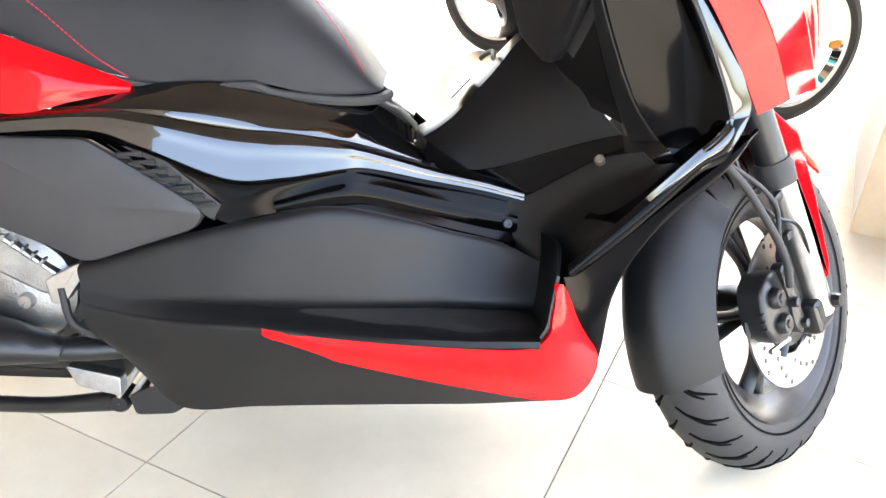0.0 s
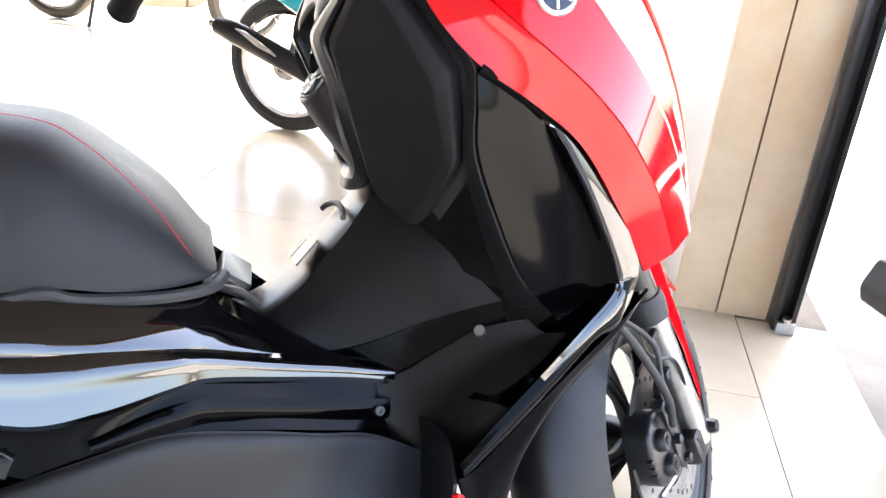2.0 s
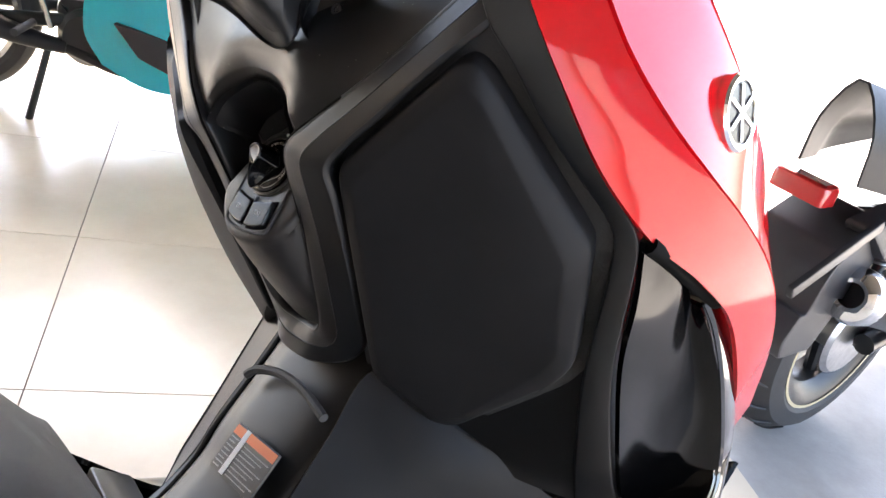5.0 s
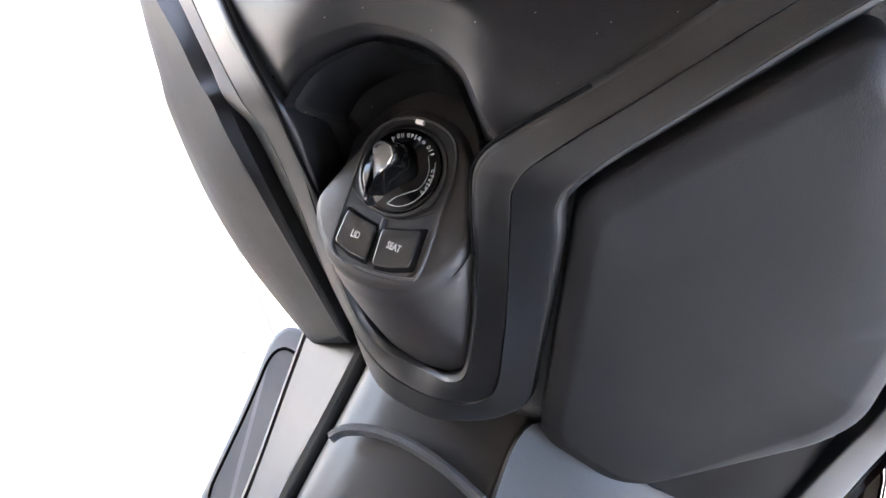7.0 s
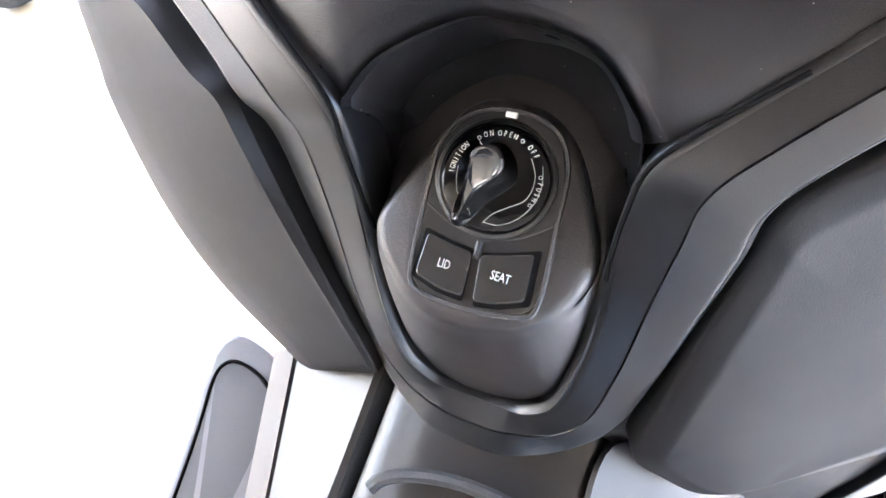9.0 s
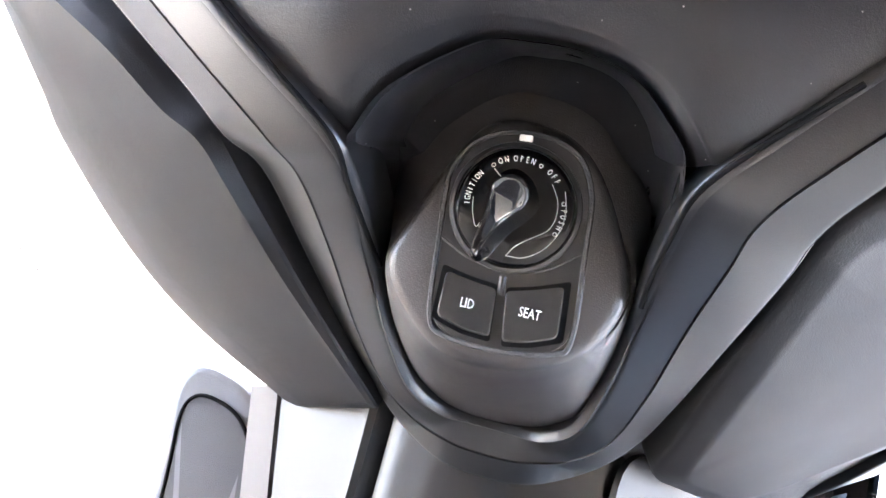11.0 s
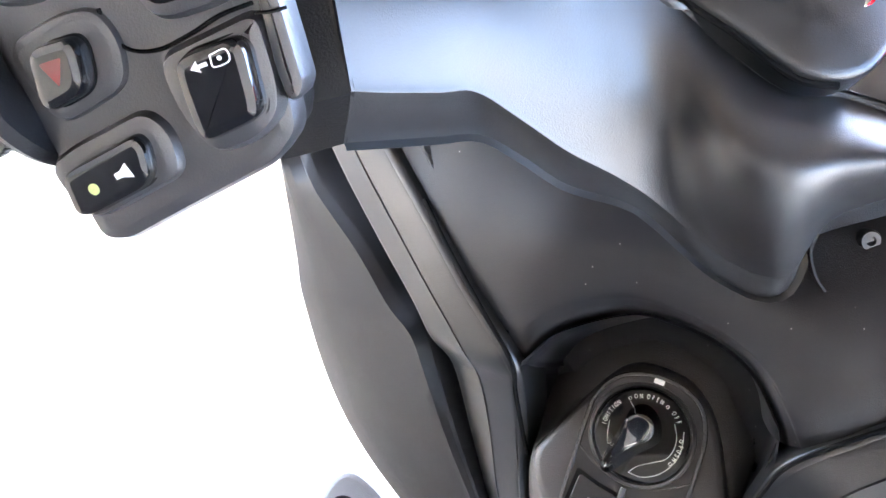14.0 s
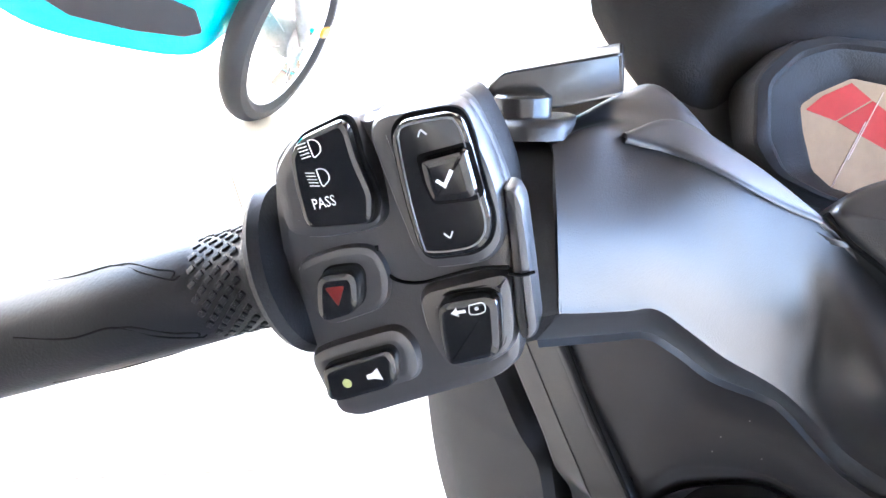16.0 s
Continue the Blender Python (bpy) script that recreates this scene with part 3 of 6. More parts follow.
part("engine_hose", tube([(-.365, -.235, .335), (-.355, -.238, .29), (-.33, -.238, .272), (-.305, -.225, .262)], .006, 8), "rubber", scooter)
part("footrest_plate", slab(rounded([(-.375, -.22, .215), (-.30, -.22, .20), (-.30, -.22, .17), (-.36, -.22, .185)], 0.006), (0, -1, 0), 0.004, 0.002, 0.02), "alloy", scooter)
part("stand_bar", tube([(-.62, -.175, .128), (-.44, -.178, .128), (-.36, -.180, .136), (-.318, -.180, .142)], [.012, .012, .014, .016], 12), "blackmetal", scooter, "black steel main stand folded back")
part("stand_pivot", lathe([(.001, .012), (.012, .012), (.016, .006), (.016, -.03)], (-.315, -.185, .143), (0, -1, 0), 16, closed=False), "blackmetal", scooter)
for k in range(3):
    part("stand_spring", tube([(-.315 + .018 * k, -.195, .155), (-.285 + .018 * k, -.195, .200)], .004, 8), "steel", scooter)
part("stand_foot", slab(rounded([(-.300, -.19, .16), (-.262, -.19, .178), (-.225, -.19, .168), (-.214, -.19, .148), (-.235, -.19, .132), (-.29, -.19, .128)], 0.008), (0, -1, 0), 0.01, 0.003, 0.03), "blackmetal", scooter)

# centre tunnel with its ridge, cover seam and warning label
def section(x, z, w, drop, depth):
    """Cross section of the tunnel's top, from right to left."""
    return [(x + .012, -w - .012, z - depth), (x + .002, -w, z - .010), (x, -w + .012, z), (x, -w * .45, z + drop), (x, 0.012, z + drop * 1.1), (x, w * .55, z + drop * .5), (x + .004, w * .9, z - .006), (x + .012, w + .008, z - depth)]


TUN = [section(.02, .500, .07, .004, .05), section(.102, .531, .066, .004, .05), section(.150, .566, .066, .005, .05), section(.176, .600, .066, .006, .05), section(.214, .642, .066, .006, .05), section(.255, .690, .066, .006, .05)]
part("tunnel", sheet(TUN, 50, 44, 0.004), "matte", scooter, "black tunnel cover with rounded top")
UD = Vector((.66, 0, .75)).normalized()
TL = Plane((.150, -.006, .582), (0, -1, 0), UD)
part("tunnel_seam", tube([TL.at(x, y, 6.5) for x, y in ((-50, 74), (-45, 81), (-32, 88), (-13, 93), (8, 94.5), (33, 92.5), (60, 87))], .0040, 8, 44), "rubber", scooter)
lab = part("warning_label", slab(rounded(TL.line([(-17, 0), (46, 2), (46, 44), (-17, 42)], 8.0), .002), TL.n, 0.0006, 0.0002, 0.002), "labelblack", scooter, "black warning label with an orange head")
part("label_head", slab(TL.line([(2, 33.5), (45, 35), (45, 43), (2, 41.5)], 8.7), TL.n, 0.0003, 0.0001, 0.0002), "orange", lab, "orange label heading")
part("label_symbol", slab(TL.line([(-16, 32.5), (0, 33), (0, 41), (-16, 40.5)], 8.7), TL.n, 0.0003, 0.0001, 0.0002), "orange", lab)
part("label_band", slab(TL.line([(-2, 1.5), (4, 1.8), (4, 42), (-2, 41.8)], 9.0), TL.n, 0.0003, 0.0001, 0.0002), "whiteprint", lab)
for k in range(8):
    y0 = 29.5 - 3.7 * k
    part("label_line", slab(TL.line([(6, y0), (43 - (k % 3) * 6, y0 + 1), (43 - (k % 3) * 6, y0 + 2.0), (6, y0 + 1.0)], 8.8), TL.n, 0.0002, 0.0001, 0.0002), "greyprint", lab)
    part("label_line", slab(TL.line([(-15, y0), (-4 - (k % 2) * 2, y0 + .3), (-4 - (k % 2) * 2, y0 + 1.4), (-15, y0 + 1.1)], 8.8), TL.n, 0.0002, 0.0001, 0.0002), "greyprint", lab)

# right flank of the tunnel, dark and plain, from the ridge down to the footwell
K0 = [(.06, -.072, .505), (.104, -.068, .528), (.150, -.066, .562), (.204, -.066, .628), (.250, -.067, .682), (.290, -.118, .650)]
K1 = [(.09, -.085, .500), (.128, -.088, .512), (.176, -.093, .535), (.236, -.105, .580), (.285, -.125, .618), (.330, -.150, .612)]
K2 = [(.13, -.098, .493), (.178, -.108, .494), (.230, -.122, .508), (.290, -.140, .535), (.345, -.165, .558), (.375, -.178, .568)]
K3 = [(.14, -.098, .480), (.200, -.110, .470), (.250, -.125, .465), (.305, -.148, .500), (.350, -.172, .535), (.378, -.184, .550)]
part("tunnel_flank", sheet([K0, K1, K2], 22, 40, 0.004, flip=True), "flank", scooter, "plain matte black tunnel flank")
part("flank_edge", sheet([K2, blend(K2, K3, .1), K3], 8, 40, 0.004, flip=True), "wing", scooter, "gloss black lower edge of the flank")
# near-black backing tube added behind the flank edge to block a bright slit
part("flank_gap_tube", tube([(x + .006, y + .010, z - .005) for x, y, z in K3], .0085, 10, 40), "groove", scooter)
# floor front: inner toe board
Q0 = [(.190, -.112, .475), (.250, -.128, .462), (.305, -.150, .498), (.352, -.174, .533), (.400, -.200, .550)]
Q1 = [(.215, -.125, .440), (.265, -.142, .430), (.315, -.165, .462), (.365, -.190, .505), (.420, -.215, .535)]
Q2 = [(.250, -.145, .395), (.288, -.172, .378), (.318, -.205, .405), (.370, -.232, .462), (.440, -.243, .540)]
Q3 = [(.240, -.132, .350), (.285, -.160, .335), (.335, -.205, .350), (.385, -.230, .420), (.440, -.238, .500)]
part("toe_board", sheet([Q0, Q1, Q2, Q3], 20, 30, 0.004, flip=True), "flank", scooter, "dark toe board")
for c, n, look_ in (((.0462, -.1340, .5620), (0, -.8, .6), "blackmetal"), ((.3462, -.1830, .5332), (-.4, -.8, .5), "steel"), ((.2320, -.1535, .4290), (.1, -1, .25), "blackmetal")):
    part("panel_screw", lathe([(.0001, .0012), (.0026, .0012), (.0030, .0032), (.0060, .0032), (.0072, .0005), (.0072, -.006)], c, n, 20, closed=False), look_, scooter, "small panel screw")
# seat hinge bracket in front of the seat
part("hinge_bracket", slab(rounded([(.03, -.10, .585), (.075, -.095, .572), (.100, -.075, .545), (.085, -.07, .56), (.05, -.08, .59)], .005), (0.1, -.5, .8), .006, .002, .006), "alloy", scooter, "worn alloy seat hinge bracket")
part("hinge_cup", slab(rounded([(.062, .06, .585), (.100, .07, .556), (.092, -.02, .553), (.055, -.03, .578)], .006), (.4, 0, .9), .004, .002, .02), "matte", scooter)

# leg shield: a V-shaped inner band, an outer rim and a lid on each side
def push(row, n, d):
    """Moves a right-half line along a normal that turns straight back towards the middle."""
    out = []
    for x, y, z in row:
        k = min(1, abs(y) / .06)
        v = Vector((n[0], n[1] * k, n[2])).normalized() * d
        out.append((x + v.x, y + v.y, z + v.z))
    return out


def mirrored(pts, s):
    return [(x, y * s, z) for x, y, z in pts]


SHN = (-.84, -.44, -.32)
L1 = [(.224, -.205, 1.006), (.212, -.172, .976), (.203, -.140, .946), (.188, -.107, .914), (.175, -.080, .889), (.168, -.0625, .871), (.173, -.0575, .850), (.186, -.054, .818), (.201, -.049, .768), (.215, -.040, .726), (.222, -.026, .709), (.225, -.012, .705), (.226, .0, .704)]
L3 = [(.222, -.216, .990), (.207, -.192, .962), (.197, -.168, .938), (.185, -.133, .903), (.176, -.110, .880), (.173, -.098, .863), (.183, -.095, .840), (.203, -.086, .793), (.220, -.077, .750), (.236, -.067, .710), (.232, -.050, .690), (.219, -.024, .682), (.217, .0, .680)]
# the left arm of the V flares out a little more
L1L = [(.220, .228, .985), (.208, .199, .960), (.196, .162, .932), (.1824, .1259, .9099), (.1712, .0942, .8890), (.1650, .0635, .8676)] + mirrored(L1[6:], -1)
L3L = [(.2186, .2437, .9642), (.2080, .2200, .9412), (.1987, .1902, .9148), (.1884, .1537, .8881), (.1789, .1238, .8691), (.1740, .1069, .8560)] + mirrored(L3[6:], -1)


def band(t, d):
    """A line inside the V band: t across it, d out of its face."""
    left = blend(L1L, L3L, t)
    left = [(x, -y, z) for x, y, z in push(mirrored(left, -1), SHN, d)]
    return push(blend(L1, L3, t), SHN, d) + list(reversed(left[:-1]))


part("shield_frame", sheet([[(x + .022, y, z) for x, y, z in band(0, 0)], band(0, 0), band(.02, .0018), band(.10, .0028), band(.42, .0044), band(.46, .0047), band(.50, .0046), band(.92, .0020), band(.98, .0012), band(1, 0), band(1, -.014)], 56, 130, 0.003), "matte", scooter, "matte black V-shaped leg shield frame", 60)
for line in (L1[:8], L1L[:8]):
    part("frame_seam", tube([tuple(Vector(q) + Vector((-.0022, 0, -.0004))) for q in line], .0017, 8, 60), "groove", scooter)
L5 = [(.214, -.206, 1.015), (.220, -.218, .985), (.232, -.228, .952), (.251, -.238, .914), (.275, -.248, .879), (.300, -.256, .846), (.304, -.256, .815), (.308, -.250, .757), (.330, -.240, .702), (.372, -.226, .620), (.416, -.210, .568)]
L4 = [(.200, -.188, 1.000), (.206, -.200, .966), (.220, -.208, .945), (.240, -.217, .914), (.265, -.229, .882), (.292, -.241, .848), (.297, -.241, .815), (.299, -.234, .757), (.314, -.222, .708), (.348, -.203, .628), (.383, -.188, .563)]
LID = [(.176, -.104, .864), (.204, -.186, .946), (.211, -.196, .943), (.288, -.231, .845), (.291, -.232, .835), (.293, -.229, .745), (.288, -.215, .722), (.284, -.130, .655), (.272, -.112, .655), (.246, -.074, .688)]
LIDN = Vector((-.8216, -.4745, -.3160))
LIDC = sum((Vector(p) for p in LID), Vector()) / len(LID)
LID = [tuple(Vector(p) - LIDN * (Vector(p) - LIDC).dot(LIDN) * .55) for p in LID]


def lid_mesh(outline, n, steps, radius):
    """A lid with a bevelled edge: steps of (inset, height) from its back to its face."""
    loop = [Vector(p) for p in rounded(outline, radius, 6)]
    m = len(loop)
    c = sum(loop, Vector()) / m
    bm = bmesh.new()
    loops = []
    for inset, up in steps:
        ring_ = []
        for q in loop:
            d = c - q
            d -= n * d.dot(n)
            v = q + d.normalized() * min(inset, d.length * .9) + n * up
            v -= n * ((v - c).dot(n) - up) * min(1, inset / .02)
            ring_.append(bm.verts.new(v))
        loops.append(ring_)
    for a, b in zip(loops, loops[1:]):
        for i in range(m):
            bm.faces.new((a[i], a[(i + 1) % m], b[(i + 1) % m], b[i]))
    bm.faces.new(loops[-1])
    bm.faces.new(list(reversed(loops[0])))
    return bm


for s in (1, -1):
    rim = [push(L5, SHN, -.016), L5, push(blend(L5, L4, .15), SHN, .003), push(blend(L5, L4, .8), SHN, .003), L4, push(L4, SHN, -.016)]
    part("shield_rim", sheet([mirrored(r, s) for r in rim], 24, 70, 0.003), "matte", scooter, "", 60)
    gap = [tuple(LIDC.lerp(Vector(q), 1.16) - LIDN * .016) for q in LID]
    part("lid_gap", slab(rounded([Vector(q) for q in mirrored(gap, s)], .012), Vector((LIDN.x, LIDN.y * s, LIDN.z)), .003, .0005, .004), "rubber", scooter)
    part("shield_backing", sheet([mirrored(r, s) for r in ([(.248, -.075, .690), (.30, -.15, .690), (.322, -.236, .745)], [(.290, -.105, .640), (.325, -.160, .640), (.350, -.222, .660)], [(.325, -.145, .605), (.360, -.180, .590), (.400, -.202, .575)])], 10, 14, .004, flip=s > 0), "flank", scooter)
part("storage_lid", lid_mesh(LID, LIDN, ((0, -.010), (0, .004), (.0012, .0065), (.004, .0085), (.013, .0125), (.0155, .0132), (.018, .0134), (.05, .0138), (.08, .0140)), .013), "lid", scooter, "black faceted storage lid", 50)
# the left lid, seen along its side: inner edge, ridge of the bevel, outer edge, from the top down
LID_EDGE = [(.2306, .2478, .9120), (.2132, .2163, .8935), (.1963, .1690, .8770), (.1857, .1369, .8600), (.1772, .1153, .8515), (.1798, .1046, .8300), (.2000, .0883, .7725), (.2262, .0602, .6940)]
LID_RIDGE = [(.2231, .2419, .8995), (.2049, .2137, .8890), (.1874, .1691, .8728), (.1760, .1382, .8568), (.1690, .1180, .8500), (.1725, .1083, .8303), (.1952, .0969, .7775), (.2234, .0664, .6984)]
LID_OUT = [(.2153, .2508, .9000), (.2145, .2434, .8799), (.2136, .2361, .8597), (.2160, .2300, .8335), (.2184, .2239, .8073), (.2311, .2048, .7476), (.2449, .1780, .6972), (.2621, .1306, .6431)]


def lid_station(e, r, o):
    e, r, o = Vector(e), Vector(r), Vector(o)
    proud = Vector((-.0016, .0006, -.0004))
    deep = Vector((.034, .004, .004))
    return [tuple(q) for q in (e + deep, e, e.lerp(r, .15) + proud * .6, e.lerp(r, .88) + proud * .3, r, r.lerp(o, .05), r.lerp(o, .40) + proud * 1.6, r.lerp(o, .70) + proud * 1.6, r.lerp(o, .76) + proud * 1.2, r.lerp(o, .97), o + deep * .05, o + deep * .9)]


lid_rings = [lid_station(*q) for q in zip(LID_EDGE, LID_RIDGE, LID_OUT)]
lid_top = Vector((.2300, .2660, .9220))
lid_rings.insert(0, [tuple(lid_top.lerp(Vector(q), .62)) for q in lid_rings[0]])
part("storage_lid", solid_loft(lid_rings, 50, tip=.003), "lid", scooter, "deep black faceted storage lid", 22)
# gloss wing between the frame and the red cowl
W0 = [(.300, -.258, .843), (.303, -.258, .800), (.308, -.252, .757), (.330, -.243, .702), (.372, -.228, .620), (.418, -.212, .566), (.440, -.214, .548)]
W1 = [(.350, -.257, .812), (.360, -.250, .770), (.372, -.243, .730), (.392, -.234, .680), (.424, -.224, .618), (.455, -.216, .575), (.470, -.218, .560)]
W1b = [(.382, -.2500, .788), (.396, -.2460, .758), (.412, -.2440, .728), (.427, -.2430, .698), (.447, -.2400, .662), (.462, -.2370, .630), (.476, -.2360, .600)]
W2 = [(.3885, -.2600, .7835), (.4070, -.2600, .7590), (.4250, -.2595, .7320), (.4406, -.2590, .7072), (.4610, -.2555, .6700), (.4769, -.2525, .6397), (.4905, -.2495, .6050)]
part("inner_wing", sheet([W0, W1, W1b, W2], 20, 30, 0.004, flip=False), "wing", scooter, "gloss black inner wing")
# near-black backing tube added to close the gap beside the red cowl
part("wing_gap_tube", tube([(.303, -.262, .842), (.322, -.262, .832), (.342, -.262, .820), (.362, -.262, .808), (.382, -.262, .796), (.402, -.262, .784)], .0065, 10, 30), "groove", scooter)
# bright edge strip, bent at the widest point, that runs down to the floor panel
X0 = [(.3891, -.2601, .7830), (.4111, -.2600, .7567), (.4406, -.2590, .7072), (.4769, -.2530, .6397), (.4905, -.2500, .6047)]
X1 = [(x + .012, y + .0005, z + .006) for x, y, z in X0]
X2 = [(x + .026, y + .004, z + .012) for x, y, z in X0]
X0 += [(.4800, -.2555, .5850), (.4530, -.2595, .5590), (.4220, -.2600, .5260), (.3960, -.2600, .4990)]
X1 += [(.4860, -.2580, .5790), (.4575, -.2615, .5530), (.4245, -.2615, .5230), (.3965, -.2605, .4982)]
X2 += [(.4960, -.2560, .5700), (.4630, -.2600, .5450), (.4270, -.2605, .5190), (.3975, -.2600, .4970)]
part("shield_edge", sheet([[(x - .001, y + .012, z) for x, y, z in X0], X0, blend(X0, X1, .1), X1, X2], 16, 50, 0.004, flip=True), "gloss", scooter, "mirror-gloss black edge of the leg shield")
Z0 = [(.4905, -.2500, .6047), (.4780, -.2530, .5800), (.448, -.256, .556), (.407, -.256, .512), (.360, -.258, .465), (.300, -.262, .405)]
Z1 = [(.5040, -.2500, .6080), (.4880, -.2590, .5680), (.456, -.262, .545), (.414, -.262, .500), (.366, -.264, .453), (.304, -.268, .395)]
Z2 = [(.5180, -.2460, .6120), (.4970, -.2500, .5580), (.463, -.252, .534), (.420, -.254, .490), (.372, -.257, .443), (.306, -.262, .385)]
# lower run of the same gloss edge, kept dark by a duller black
part("shield_edge", sheet([Z0, Z1, Z2], 12, 40, 0.004, flip=True), "wing", scooter, "glossy lower edge of the leg shield")
part("wing_foot", sheet([[(.492, -.2470, .6070), (.478, -.2500, .580), (.448, -.2530, .556), (.407, -.2535, .512), (.360, -.2555, .465)], [(.478, -.226, .600), (.462, -.226, .572), (.434, -.222, .549), (.396, -.220, .506), (.350, -.225, .460)], [(.455, -.205, .590), (.440, -.200, .560), (.410, -.196, .535), (.372, -.196, .498), (.330, -.20, .455)]], 12, 30, .003), "wing", scooter, "gloss black foot of the wing")
# outer lower wing that tapers down in front of the floor panel
Y0 = [(.530, -.250, .594), (.495, -.250, .555), (.420, -.255, .488), (.366, -.258, .437), (.318, -.262, .395), (.296, -.272, .392)]
Y1 = [(.532, -.240, .588), (.500, -.243, .542), (.430, -.248, .475), (.385, -.252, .410), (.345, -.256, .340), (.312, -.268, .345)]
Y2 = [(.533, -.225, .582), (.498, -.230, .528), (.425, -.238, .458), (.376, -.242, .385), (.364, -.244, .300), (.345, -.252, .275)]
Y3 = [(.520, -.190, .575), (.480, -.195, .515), (.405, -.205, .440), (.366, -.215, .370), (.363, -.240, .262), (.358, -.244, .245)]
part("outer_wing", sheet([Y0, Y1, Y2, Y3], 22, 36, 0.004, flip=True), "wing", scooter, "gloss black lower wing")
# near-black filler sheets added behind the wings and side panels to keep gaps dark
part("wing_filler", sheet([[(.36, -.20, .30), (.40, -.20, .45), (.47, -.19, .56), (.50, -.19, .62), (.50, -.20, .75)], [(.38, 0, .30), (.42, 0, .45), (.50, 0, .56), (.54, 0, .62), (.54, 0, .75)], [(.36, .20, .30), (.40, .20, .45), (.47, .19, .56), (.50, .19, .62), (.50, .20, .75)]], 14, 20, 0.004), "groove", scooter)
part("body_filler", sheet([[(-.42, -.15, .22), (0, -.15, .22), (.33, -.14, .25)], [(-.42, -.16, .40), (0, -.15, .38), (.31, -.13, .36)], [(-.42, -.17, .535), (0, -.135, .50), (.29, -.11, .440)]], 8, 16, .003), "groove", scooter)

# red front cowl
C0 = [(.206, -.203, 1.020), (.216, -.215, .985), (.226, -.226, .955), (.249, -.238, .914), (.268, -.248, .882), (.302, -.262, .842), (.351, -.268, .813), (.393, -.268, .788), (.444, -.260, .738), (.492, -.249, .668), (.532, -.228, .612)]
C1 = [(.236, -.232, .985), (.252, -.244, .955), (.278, -.253, .920), (.305, -.262, .892), (.345, -.270, .858), (.390, -.274, .832), (.430, -.274, .800), (.475, -.266, .750), (.515, -.254, .690), (.556, -.230, .628)]
C2 = [(.240, -.222, 1.030), (.262, -.236, .985), (.288, -.250, .948), (.325, -.258, .915), (.361, -.260, .886), (.395, -.262, .860), (.430, -.260, .836), (.465, -.254, .808), (.505, -.242, .768), (.545, -.224, .710), (.590, -.200, .640)]
C3 = [(.300, -.212, 1.060), (.330, -.225, 1.02), (.360, -.238, .985), (.390, -.246, .950), (.420, -.248, .915), (.450, -.246, .885), (.485, -.238, .855), (.520, -.228, .820), (.555, -.215, .775), (.590, -.198, .715), (.630, -.174, .640)]
C4 = [(.480, -.095, 1.070), (.50, -.11, 1.03), (.520, -.125, .99), (.540, -.135, .955), (.558, -.142, .92), (.575, -.146, .885), (.590, -.150, .850), (.606, -.150, .810), (.622, -.148, .760), (.634, -.146, .705), (.642, -.140, .650)]
C5 = [(.525, .0, 1.070), (.55, .0, 1.03), (.575, .0, .99), (.60, .0, .955), (.618, .0, .92), (.634, .0, .885), (.648, .0, .85), (.660, .0, .81), (.672, .0, .76), (.680, .0, .705), (.682, .0, .65)]


def eased(row, deg=4):
    """The line freed of small waves."""
    q = np.array(row)
    u = np.linspace(0, 1, len(q))
    f = np.array([np.polyval(np.polyfit(u, q[:, k], deg), np.linspace(0, 1, 9)) for k in range(3)]).T
    return [tuple(v) for v in f]


C2 = eased(C2)
CREASE = [(x, y - .009, z) for x, y, z in blend(eased(C1), C2, .45)]
C0 = eased(C0, 6)
C3 = [(x, y + .004, z + .004) for x, y, z in eased(C3)]
low = [C0, blend(C0, CREASE, .06), blend(C0, CREASE, .5), blend(C0, CREASE, .97), CREASE]
high = [CREASE, blend(CREASE, C3, .04), blend(CREASE, C3, .5), C3, blend(C3, eased(C4), .06), eased(C4), eased(C5)]
part("front_cowl", join(sheet(low, 22, 60, 0.004), sheet(high, 40, 60, 0.004)), "red", scooter, "glossy red front cowl with a sharp crease", 20)
EMB = Plane((.381, -.2580, .920), (.985, .12, .0), (-.03, .17, .985))
emblem = part("round_badge", lathe([(.001, .004), (.0208, .004), (.0212, .0056), (.0242, .006), (.0260, .004), (.0260, -.004)], EMB.o, EMB.n, 48, closed=False), "chrome", scooter, "round chrome badge with a blue grey face")
part("badge_face", lathe([(.001, .0045), (.0204, .0045), (.0204, .003)], EMB.o, EMB.n, 40, closed=False), "badgeblue", emblem, "blue grey badge face")
for k in range(3):
    part("badge_bar", box(EMB.at(0, 0, 5.2), EMB.x * math.cos(radians(90 + 60 * k)) + EMB.y * math.sin(radians(90 + 60 * k)), EMB.n.cross(EMB.x * math.cos(radians(90 + 60 * k)) + EMB.y * math.sin(radians(90 + 60 * k))), EMB.n, .038, .0032, .0016, .0008), "chrome", emblem)

# ---------------------------------------------------------------- front wheel, fork, brake and guards (steered to the left)
WC = Vector((.687, .016, .257))
WA = Vector((.595, -.750, .290)).normalized()          # axle, pointing to the right-hand side
ST = Vector((-.438, 0, .899))
WF = ST.cross(WA).normalized() * -1
WF = (WF - WA * WF.dot(WA)).normalized()
if WF.x < 0:
    WF = -WF
WU = WF.cross(WA).normalized()
if WU.z < 0:
    WU = -WU


def wp(f, r, u):
    """A place by the wheel: metres ahead, to the right and up from its centre."""
    return WC + WF * f + WA * r + WU * u


def on_rim(angle, radius, right):
    return wp(math.cos(angle) * radius, right, math.sin(angle) * radius)


